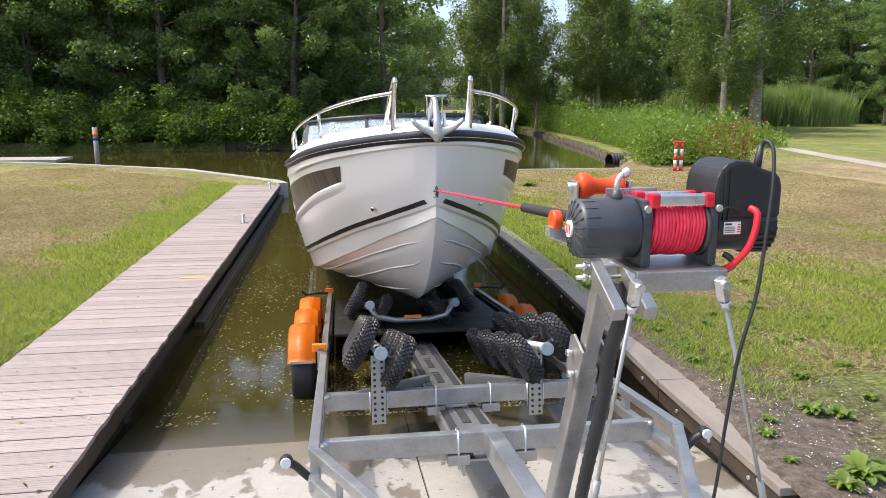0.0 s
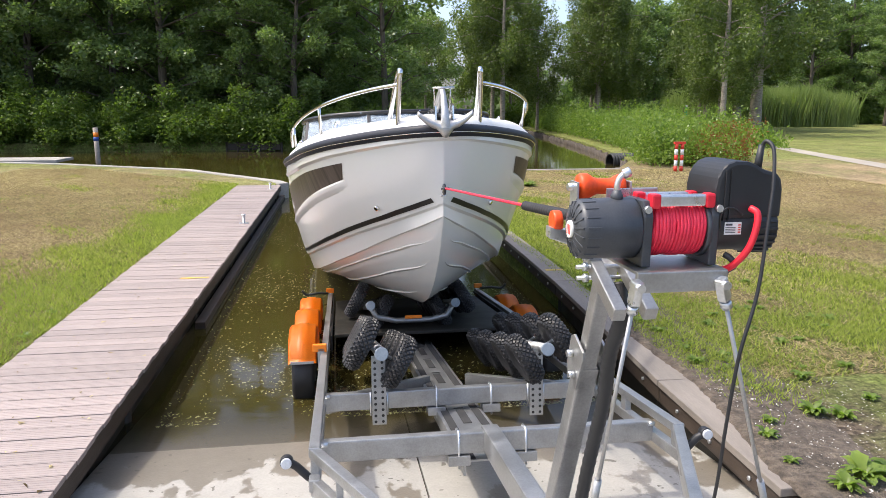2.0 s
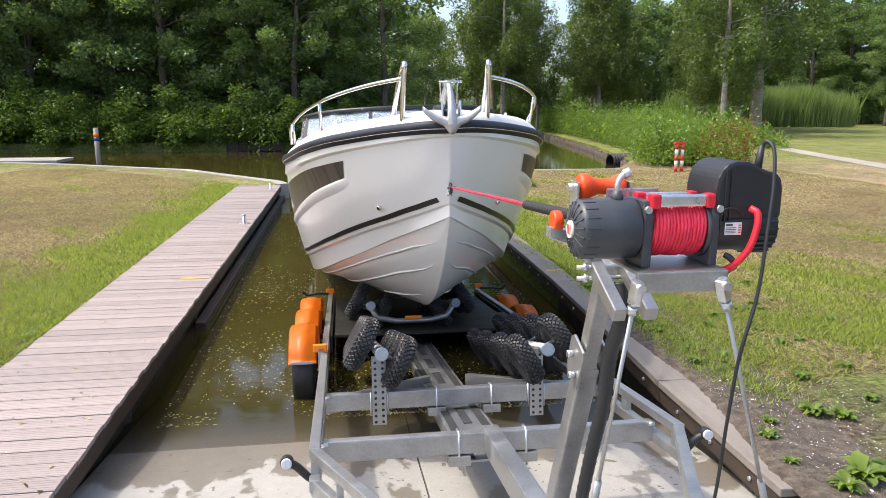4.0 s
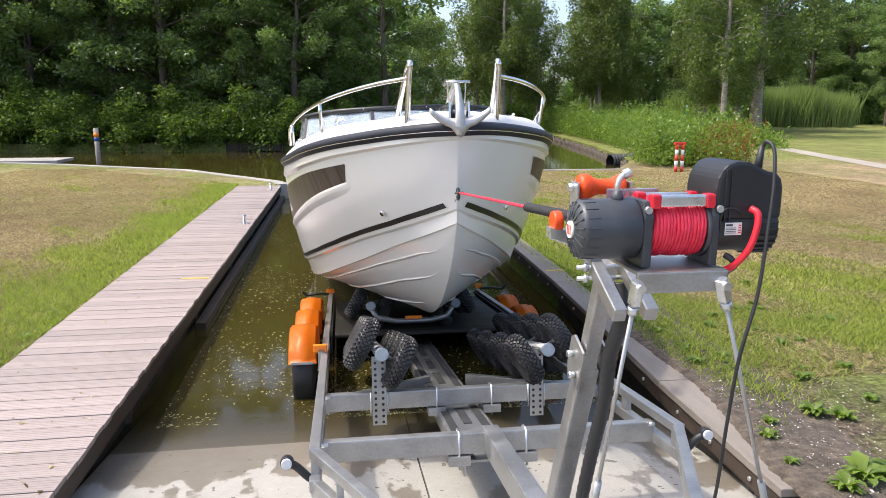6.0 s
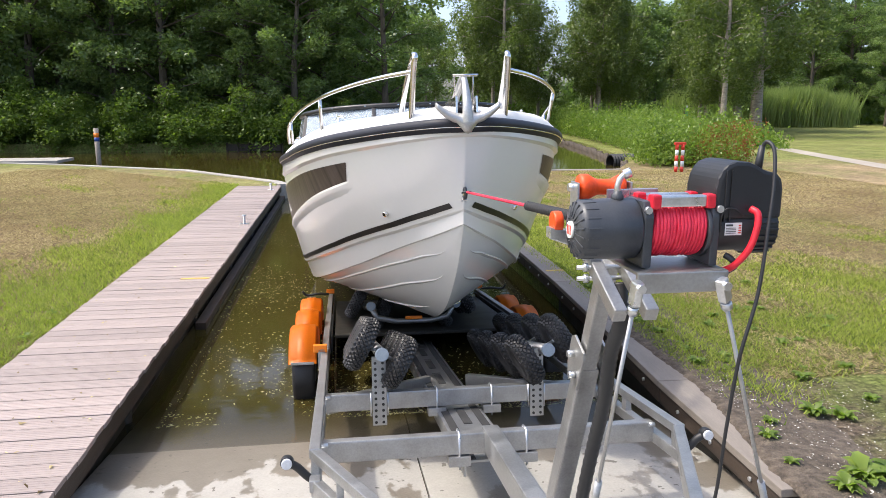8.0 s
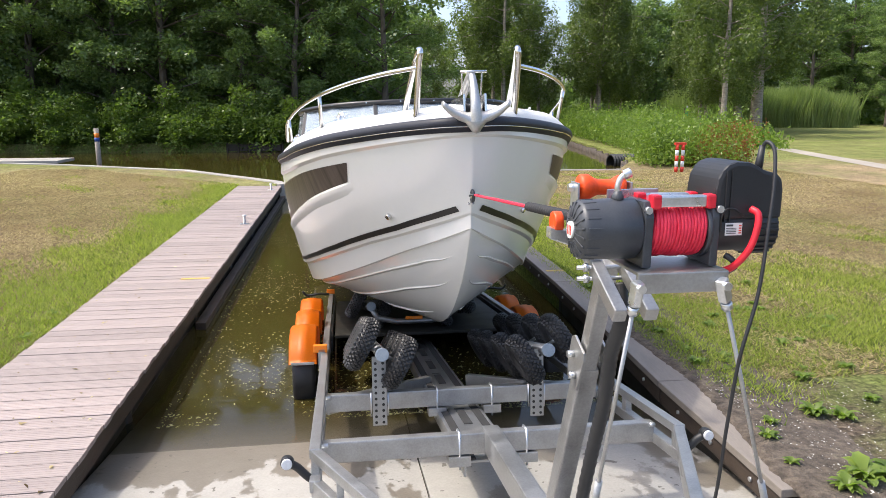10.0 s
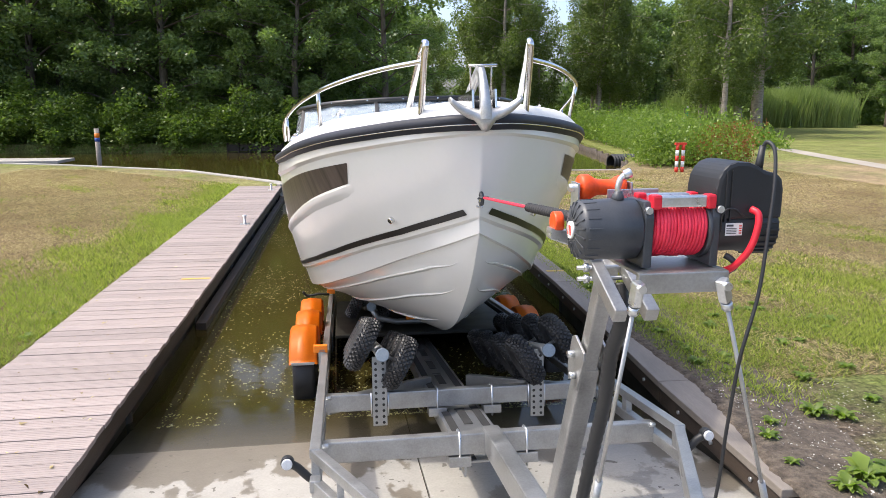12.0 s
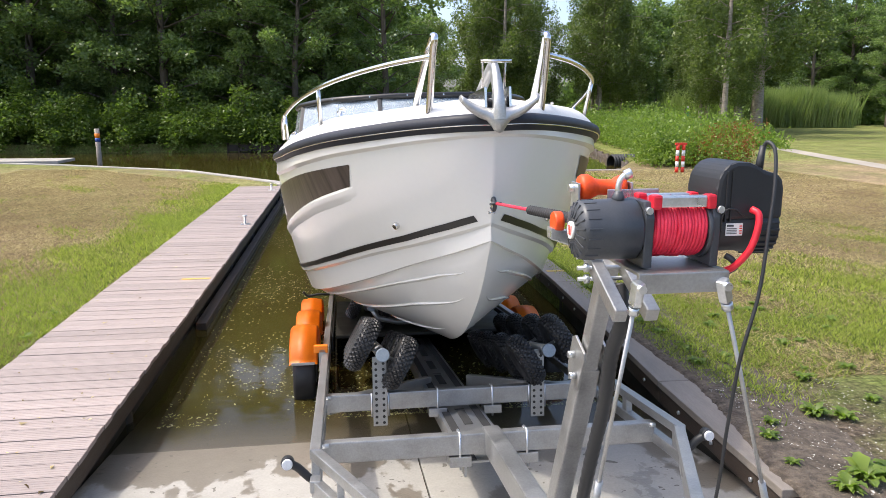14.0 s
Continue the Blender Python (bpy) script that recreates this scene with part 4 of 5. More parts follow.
def build_boat():
    boat = thing("motor_boat", None, None, "white open motor boat with navy rub rail and steel pulpit", "boat")
    hull = bmesh.new()
    both = {}
    for s in (-1, 1):
        rows = both[s] = hull_rows(s)
        loft(rows, bm=hull, sharp=(0, 4, 5, 6, 7, 12, 13))
        stern = [r[-1] for r in rows]
        hull.faces.new([hull.verts.new(q) for q in stern + [Vector((0, 6.0, stern[-1].z))]])
    bmesh.ops.remove_doubles(hull, verts=hull.verts, dist=0.0015)
    h = part("hull", hull, GELCOAT, boat)
    for s in (-1, 1):
        rows = both[s]
        # spray rails on the bottom
        for ks, fs in (((9, 11, 15, 19, 26, 52), (0.44, 0.70, 0.79, 0.88, 0.91, 0.92)), ((13, 16, 18, 21, 26, 52), (0.19, 0.40, 0.54, 0.61, 0.66, 0.68)), ((21, 25, 29, 52), (0.14, 0.30, 0.38, 0.42))):
            ring = []
            for kk in np.arange(ks[0], ks[-1], 0.5):
                f, k = sum(table(kk + d, ks, fs) for d in (-2, -1, 0, 1, 2)) / 5, int(kk)
                a = rows[0][k].lerp(rows[0][k + 1], kk - k)
                b = rows[4][k].lerp(rows[4][k + 1], kk - k)
                p = a.lerp(b, f) + Vector((0, 0, -0.02 * math.sin(math.pi * f) * min(1, kk / 10)))
                d = (b - a).normalized()
                n = (rows[4][k + 1] - rows[4][k]).normalized().cross(d)
                n = (n if n.z < 0 else -n).normalized()
                g = min(1.0, 0.12 + (kk - ks[0]) / 5)
                ring.append([p - d * 0.030 * g - n * 0.005, p + d * 0.003 * g + n * 0.010 * g, p + d * 0.007 * g + n * 0.009 * g, p + d * 0.010 * g - n * 0.005])
            part("spray_rail", loft(ring, smooth=False), GELCOAT, h)
        # black stripe above the knuckle
        bm = bmesh.new()
        top, bot = [], []
        for v in np.linspace(0.035, 2.7, 40):
            w = knuckle_height(v)
            top.append(side_point(rows, v, w + 0.052)[0])
            bot.append(side_point(rows, v, w + 0.022)[0])
        loft([bot, top], bm=bm)
        part("side_stripe", bm, BLACK_VINYL, boat, "black adhesive stripe along the hull")
        # dark hull window
        bm = bmesh.new()
        top, bot = [], []
        ledge = []
        for v in np.linspace(0.50, 2.7, 30):
            wt = 0.213 - 0.07 * (v - 0.50)
            wb = max(0.095 - 0.172 * (v - 0.58), wt - 0.006 - (v - 0.50) * 1.45)
            top.append(side_point(rows, v, wt, 0.004)[0])
            bot.append(side_point(rows, v, wb, 0.004)[0])
            g = min(1.0, max(0.0, (v - 0.52) * 5))
            ledge.append([side_point(rows, v - 0.012, wb + e, o)[0] for e, o in ((0.002, -0.002), (-0.004, 0.014 * g), (-0.012, 0.017 * g), (-0.04, 0.009 * g), (-0.085, -0.003))])
        loft([bot, [a.lerp(b, 0.5) for a, b in zip(bot, top)], top], bm=bm)
        part("window_ledge", loft(ledge), GELCOAT, h)
        part("hull_window", bm, WINDOW_GLASS, boat, "long dark smoked hull window")
        # drain fitting
        p, n = side_point(rows, 0.424, -0.114, 0.0)
        part("drain_fitting", rod(p - n * 0.01, p + n * 0.022, 0.019, 16, bev=0.006), STEEL, boat, "round stainless through-hull fitting")
        # rub rail
        gun = [rows[-1][k] for k in range(N_HULL)]
        ring = []
        for k, q in enumerate(gun):
            d = (gun[min(k + 1, N_HULL - 1)] - gun[max(k - 1, 0)]).normalized()
            o = Vector((d.y, -d.x, 0)) * s
            if o.x * s < 0 and k > 2:
                o = -o
            if k == 0:
                o = Vector((0, -1, 0))
            o.normalize()
            ring.append([q + o * a + Vector((0, 0, z)) for a, z in ((-0.01, -0.056), (0.012, -0.052), (0.020, -0.030), (0.032, -0.026), (0.036, -0.008), (0.030, 0.012), (0.014, 0.022), (-0.015, 0.024))])
        part("rub_rail", loft(ring), RUB, boat, "dark navy rubber rub rail")
        # thin bright line in the rub rail
        part("rail_insert", pipe([sum(r[2:4], Vector()) / 2 for r in ring], 0.004, 6), STEEL, boat)
    # deck: a crowned shell inside the rub rail, open cockpit aft
    bm = bmesh.new()
    rows = []
    ga, gb = both[-1][-1], both[1][-1]
    for k in range(N_HULL):
        a, b = ga[k] + Vector((0, 0, 0.022)), gb[k] + Vector((0, 0, 0.022))
        row = []
        for f in (0, 0.012, 0.03, 0.05, 0.075, 0.12, 0.2, 0.3, 0.4, 0.5, 0.6, 0.7, 0.8, 0.88, 0.925, 0.95, 0.97, 0.988, 1):
            q = a.lerp(b, f)
            e = 1 - abs(2 * f - 1)
            q.z += table(q.y, (-0.15, 0.1, 0.8, 1.7), (0.012, 0.045, 0.09, 0.115)) * min(1, e * 8) ** 0.7 + 0.05 * math.sin(e * math.pi / 2) * min(1, k / 12)
            row.append(q)
        if row[0].y < 2.9:
            rows.append(row)
    loft(rows, bm=bm)
    part("foredeck", bm, DECK_WHITE, boat)
    for s in (-1, 1):
        bm = bmesh.new()
        side = [[both[s][-1][k] + Vector((0, 0, 0.022)), both[s][-1][k] + Vector((-s * 0.10, 0, 0.135)), both[s][-1][k] + Vector((-s * 0.30, 0, 0.16)), both[s][-1][k] + Vector((-s * 0.32, 0, -0.35))] for k in range(N_HULL) if both[s][-1][k].y > 2.4]
        loft(side, bm=bm)
        part("side_deck", bm, DECK_WHITE, boat)
    part("cockpit_floor", box(1.8, 3.4, 0.03, (0, 4.2, -0.25)), DECK_WHITE, boat)
    part("transom", box(2.15, 0.06, 0.95, (0, 5.97, -0.15)), GELCOAT, boat)
    # pulpit: a hoop by the stem, then a rail that drops aft
    for s in (-1, 1):
        hoop = smooth_line([(s * 0.272, 0.037, 0.42), (s * 0.268, -0.03, 0.54), (s * 0.263, -0.105, 0.685), (s * 0.258, -0.135, 0.735), (s * 0.257, -0.12, 0.755), (s * 0.264, -0.085, 0.745), (s * 0.283, 0.06, 0.645), (s * 0.304, 0.32, 0.45)], 6)
        pu = part("pulpit_hoop", pipe(hoop, 0.0165, 14), STEEL, boat, "polished stainless pulpit hoop")
        rail = smooth_line([(s * 0.264, -0.10, 0.672), (s * 0.44, 0.08, 0.665), (s * 0.62, 0.34, 0.65), (s * 0.777, 0.66, 0.628), (s * 0.91, 1.12, 0.602), (s * 1.00, 1.58, 0.565), (s * 1.035, 1.80, 0.52), (s * 1.04, 1.93, 0.42)], 6)
        part("hand_rail", pipe(rail, 0.0125, 12), STEEL, boat, "polished stainless hand rail")
        for (a, b) in (((s * 0.777, 0.67, 0.624), (s * 0.773, 0.80, 0.43)), ((s * 1.005, 1.60, 0.562), (s * 1.00, 1.65, 0.40))):
            part("stanchion", rod(a, b, 0.0115, 12), STEEL, boat)
        # mooring cleat on the deck
        c = Vector((s * 0.653, 1.077, 0.492))
        cl = part("deck_cleat", pipe([c + Vector((-s * 0.02, -0.12, 0.045)), c + Vector((0, -0.06, 0.05)), c + Vector((0, 0.06, 0.05)), c + Vector((s * 0.01, 0.12, 0.045))], 0.010, 10), STEEL, boat)
        for d in (-0.035, 0.035):
            part("cleat_foot", rod(c + Vector((0, d, -0.03)), c + Vector((0, d, 0.05)), 0.011, 10), STEEL, cl)
        part("fuel_cap", rod((s * 0.955, 1.745, 0.42), (s * 0.972, 1.735, 0.432), 0.036, 18, bev=0.004), STEEL, boat)
    # bow roller and anchor
    part("roller_cheek", box(0.012, 0.34, 0.09, (-0.055, -0.05, 0.475), bev=0.003), STEEL, boat)
    part("roller_cheek", box(0.012, 0.34, 0.09, (0.055, -0.05, 0.475), bev=0.003), STEEL, boat)
    part("roller_hoop", pipe([(-0.050, -0.13, 0.50), (-0.052, -0.17, 0.638), (0.052, -0.17, 0.638), (0.050, -0.13, 0.50)], 0.005, 8), STEEL, boat)
    part("hoop_bolt", rod((-0.062, -0.17, 0.636), (0.078, -0.17, 0.636), 0.007, 8), STEEL, boat)
    part("bow_roller", lathe([(0.02, -0.04), (0.035, -0.035), (0.02, 0), (0.035, 0.035), (0.02, 0.04)], 20, m=pose(0, -0.13, 0.45)), BLACK_PLASTIC, boat)
    bm = bmesh.new()
    shank = [(0, 0.22, 0.50), (0, 0.05, 0.56), (0, -0.08, 0.605), (0, -0.15, 0.61), (0, -0.195, 0.55), (0, -0.225, 0.46), (0, -0.22, 0.38)]
    sl = smooth_line(shank, 5)
    rows = []
    for i, q in enumerate(sl):
        d = (sl[min(i + 1, len(sl) - 1)] - sl[max(i - 1, 0)]).normalized()
        n = Vector((1, 0, 0)).cross(d)
        g = 0.55 + 0.75 * max(0.0, (i - 12) / 18) ** 1.3
        rows.append([q + Vector((x * g, 0, 0)) + n * z for x, z in ((-0.02, -0.03), (-0.025, 0), (-0.02, 0.03), (0.02, 0.03), (0.025, 0), (0.02, -0.03))])
    loft(rows, bm=bm, close=True)
    anchor = part("anchor", bm, ALU, boat, "grey cast claw anchor hung over the bow")
    # claw: a broad three-fluked scoop
    rows = []
    for i in range(21):
        f = (i - 10) / 10
        e = abs(f)
        x = 0.172 * f
        lip = 0.318 + table(e, [0, 0.3, 0.6, 0.85, 1.0], [0.108, 0.110, 0.126, 0.148, 0.166])
        tip = 0.318 + table(e, [0, 0.08, 0.16, 0.26, 0.5, 0.75, 1.0], [0, 0.004, 0.022, 0.052, 0.066, 0.092, 0.132])
        y0 = -0.215 - 0.035 * e * e
        mid = (lip + tip) / 2
        rows.append([Vector((x, y0 + 0.035, lip)), Vector((x, y0 - 0.005, lip + 0.002)), Vector((x, y0 - 0.026, mid)), Vector((x, y0 - 0.012, tip)), Vector((x, y0 + 0.02, tip + 0.006)), Vector((x, y0 + 0.05, mid))])
    claw = loft(rows, close=True)
    claw.verts.ensure_lookup_table()
    claw.faces.new([claw.verts[i] for i in range(6)])
    claw.faces.new([claw.verts[len(claw.verts) - 6 + i] for i in range(6)])
    part("fluke", claw, ALU, anchor)
    # bow eye with the winch hook
    eye = part("bow_eye", pipe(smooth_line([(0, 0.03, 0.045), (0, -0.035, 0.035), (0, -0.05, 0.0), (0, -0.035, -0.035), (0, 0.035, -0.045)], 6), 0.008, 10), STEEL, boat)
    part("eye_plate", box(0.035, 0.012, 0.12, (0, 0.010, 0.0), (-38, 0, 0), bev=0.004), STEEL, eye)
    hook = part("winch_hook", pipe(smooth_line([(0.0, -0.035, -0.02), (0.0, -0.075, -0.028), (0.0, -0.095, 0.0), (0.0, -0.075, 0.025), (0.0, -0.05, 0.015)], 6), 0.010, 10), MOTOR_GREY, boat, "dark steel winch hook")
    part("shackle", pipe([(-0.02, -0.09, 0), (-0.022, -0.12, 0.004), (0, -0.135, 0.006), (0.022, -0.12, 0.004), (0.02, -0.09, 0)], 0.006, 8), MOTOR_GREY, hook)
    # windscreen with a black canvas hood folded on its top
    pts = [(-0.99, 2.75), (-0.93, 2.45), (-0.70, 2.10), (-0.35, 1.93), (0.0, 1.89), (0.35, 1.93), (0.70, 2.10), (0.93, 2.45), (0.99, 2.75)]
    low = [Vector((x, y - 0.12, 0.47 + 0.06 * (1 - abs(x)))) for x, y in pts]
    top = [Vector((x * 0.965, y + 0.10, 0.695)) for x, y in pts]
    for k in range(8):
        bm = loft([[low[k], low[k + 1]], [top[k], top[k + 1]]], smooth=False)
        bmesh.ops.solidify(bm, geom=bm.faces[:], thickness=0.006)
        g = part("windscreen_pane", bm, SCREEN_GLASS, boat, "clear windscreen pane")
        g.visible_shadow = False
    for k in (1, 3, 5, 7):
        part("screen_pillar", bar(low[k], top[k], 0.03, 0.02, 0.003), BLACK_PLASTIC, boat)
    edge = smooth_line([q + Vector((0, 0, 0.012)) for q in top], 5)
    hood = part("canvas_edge", pipe(edge, 0.022, 10), BLACK_VINYL, boat, "black canvas binding on the windscreen")
    for k in range(2, len(edge), 4):
        part("press_stud", rod(edge[k] + Vector((0, -0.026, 0.002)), edge[k] + Vector((0, -0.02, 0.002)), 0.006, 8), STEEL, hood)
    bm = loft([[q + Vector((0, d, z)) for q in edge] for d, z in ((0.0, 0.022), (0.25, 0.035), (0.6, 0.03), (0.9, 0.0), (0.9, -0.5))])
    part("canvas_cover", bm, BLACK_VINYL, boat, "black canvas cockpit cover")
    return boat


# ---- plants ----
def leaf_cloud(name, rng, centres, radii, per, size, material, squash=(1, 1, 0.8), droop=0.0):
    """Small folded leaves scattered through clumps."""
    P, F = [], []
    c = np.repeat(np.array(centres), per, axis=0)
    r = np.repeat(np.array(radii), per)[:, None]
    n = len(c)
    d = rng.normal(size=(n, 3))
    d /= np.linalg.norm(d, axis=1)[:, None]
    pos = c + d * r * (rng.random((n, 1)) ** 0.45) * np.array(squash)
    a = rng.normal(size=(n, 3))
    a[:, 2] = a[:, 2] * 0.6 - droop
    a /= np.linalg.norm(a, axis=1)[:, None]
    b = np.cross(a, rng.normal(size=(n, 3)) + np.array([0, 0, 1.0]))
    b /= np.linalg.norm(b, axis=1)[:, None] + 1e-9
    s = size * rng.uniform(0.6, 1.4, (n, 1))
    v = np.stack([pos - a * s, pos + b * s * 0.55, pos + a * s, pos - b * s * 0.55], 1).reshape(-1, 3)
    f = np.arange(n * 4).reshape(n, 4)
    return cloud_mesh(name, v, f, material)


def make_tree(name, seed, height, spread, base, bark, leaf, label, per, leaf_size, clump, droop=0.0, trunk_r=0.22, slim=0.8, limbs=22):
    rng = np.random.default_rng(seed)
    root = thing(name, None, None, label, "tree")
    top = Vector((rng.normal() * 0.4, rng.normal() * 0.4, height * 0.93))
    line = smooth_line([(0, 0, -0.3), (rng.normal() * 0.08, rng.normal() * 0.08, height * 0.3), (top.x * 0.5, top.y * 0.5, height * 0.6), top], 5)
    bm = pipe(line, 0.1, 9, radii=[trunk_r * (1.25 if i == 0 else 1) * (1 - 0.85 * i / len(line)) for i in range(len(line))])
    centres, radii = [], []
    for k in range(limbs):
        f = base + (0.97 - base) * (k + rng.random()) / limbs
        q = line[min(int(f * len(line)), len(line) - 1)]
        a = k * 2.4 + rng.random()
        shape = math.sin(math.pi * min(1, max(0.08, (f - base) / (1 - base) * 0.85 + 0.15))) ** 0.6
        reach = spread * shape * rng.uniform(0.7, 1.15)
        tip = q + Vector((math.cos(a) * reach, math.sin(a) * reach, reach * rng.uniform(0.1, 0.5) * (1 - droop)))
        mid = q.lerp(tip, 0.5) + Vector((0, 0, reach * 0.12))
        pipe([q, mid, tip], 0.03, 5, bm=bm, radii=[trunk_r * 0.28 * (1 - 0.6 * f), trunk_r * 0.16, 0.012])
        for g in (0.45, 0.7, 0.9, 1.05):
            w = q.lerp(mid, g * 2) if g < 0.5 else mid.lerp(tip, g * 2 - 1)
            centres.append((w.x + rng.normal() * 0.3, w.y + rng.normal() * 0.3, w.z + rng.normal() * 0.25 - droop * 0.6))
            radii.append(clump * rng.uniform(0.65, 1.25))
    part("trunk", bm, bark, root)
    ob = new("crown", leaf_cloud("crown", rng, centres, radii, per, leaf_size, leaf, (slim, slim, 0.75 + 1.1 * droop), droop))
    ob.parent = root
    return root


def build_woods():
    rng = np.random.default_rng(5)
    oaks = [make_tree("broadleaf_tree", 11 + k, h, s, 0.10, BARK, LEAF_DARK, "dark green broadleaf tree on the wooded bank", 200, 0.092, 0.70, 0.0, 0.24, 1.0, 34)
            for k, (h, s) in enumerate(((13, 4.0), (15, 4.4), (12, 3.6)))]
    deep = make_tree("broadleaf_tree", 19, 15, 4.6, 0.06, BARK, LEAF_DARK, "dark green broadleaf tree deeper in the wood", 85, 0.17, 1.0, 0.0, 0.24, 1.0, 34)
    spots = []
    for row, (y, step, x0, x1) in enumerate(((41, 3.6, -34, 3.0), (45.5, 4.2, -38, 3.5), (51, 4.6, -44, 4), (62, 5, -44, 5.2))):
        x = x0
        while x < x1:
            spots.append((x + rng.normal() * 0.6, y + rng.normal() * 0.8 - 0.03 * x, rng.uniform(0.85, 1.2), rng.uniform(0, 360)))
            x += step
    for i, (x, y, s, a) in enumerate(spots):
        src = oaks[i % 3] if y < 48.6 else deep
        m = pose(x, y, LAND + 0.05, 0, 0, a) @ Matrix.Scale(s, 4)
        if i < 3:
            src.matrix_world = m
        else:
            k = copy_thing(src, m)
            k.scale = (s, s, s)
    deep.matrix_world = pose(-48, 56, LAND)
    birches = [make_tree("birch_tree", 31 + k, h, s, 0.30, BIRCH_BARK, LEAF_BIRCH, "slender birch with drooping light green foliage", 145, 0.092, 0.68, 0.7, 0.17, 0.85, 26)
               for k, (h, s) in enumerate(((12, 2.7), (14, 3.1), (11, 2.5)))]
    spots = []
    for k in range(21):
        px = 10.3 + 1.2 * k
        spots.append((px + rng.normal() * 0.8, 60 + rng.normal() * 7 - 0.15 * k))
    for i, (x, y) in enumerate(spots):
        x = min(x, 0.565 * y)
        s = rng.uniform(0.85, 1.2)
        m = pose(x, y, LAND, 0, 0, rng.uniform(0, 360)) @ Matrix.Scale(s, 4)
        if i < 3:
            birches[i].matrix_world = m
        else:
            k = copy_thing(birches[i % 3], m)
            k.scale = (s, s, s)
    for k in range(17):
        copy_thing(deep, pose(30 + 2.9 * k, 84 + rng.normal() * 3, LAND, 0, 0, rng.uniform(0, 360)))
    for x, y in ((8.5, 128), (13.5, 134), (18.5, 142)):
        k = copy_thing(deep, pose(x, y, LAND, 0, 0, 40 * x) @ Matrix.Scale(1.35, 4))
        k.scale = (1.35, 1.35, 1.35)
    big = make_tree("plane_tree", 51, 15, 5.0, 0.33, BIRCH_BARK, LEAF_BIRCH, "tall park tree with a pale bare lower trunk", 200, 0.12, 1.1, 0.3, 0.52, 1.0, 30)
    big.matrix_world = pose(32.7, 53, LAND)
    k = copy_thing(big, pose(35.5, 60.5, LAND, 0, 0, 130) @ Matrix.Scale(0.8, 4))
    k.scale = (0.8, 0.8, 0.85)
    for x, y, s, a in ((52, 74, 1.1, 20), (59, 77, 1.2, 80), (66, 72, 1.1, 200), (46, 86, 1.2, 140), (74, 66, 1.1, 300), (55, 66, 0.8, 30), (64, 60, 1.0, 250)):
        k = copy_thing(oaks[1], pose(x, y, LAND, 0, 0, a) @ Matrix.Scale(s, 4))
        k.scale = (s, s, s)
    # shrubs along the wooded bank
    shrubs = []
    for k in range(3):
        r2 = np.random.default_rng(70 + k)
        cs = [(r2.normal() * 0.9, r2.normal() * 0.6, abs(r2.normal()) * 0.9 + 0.5) for _ in range(26)]
        me = leaf_cloud("shrub", r2, cs, [r2.uniform(0.35, 0.7) for _ in cs], 230, 0.062, LEAF_SHRUB, (1, 1, 0.9))
        ob = new("bank_shrub", me)
        tagged(ob, "bright green shrub overhanging the water", "shrub", "shrubs along the wooded bank")
        shrubs.append(ob)
    for i in range(38):
        x = -40 + i * 1.15
        m = pose(x + rng.normal() * 0.3, 37.85 - 0.03 * x + rng.normal() * 0.25, LAND - 0.45, 0, 0, rng.uniform(0, 360)) @ Matrix.Scale(rng.uniform(0.8, 1.45), 4)
        if i < 3:
            shrubs[i].matrix_world = m
        else:
            k = copy_thing(shrubs[i % 3], m)
            k.scale = m.to_scale()


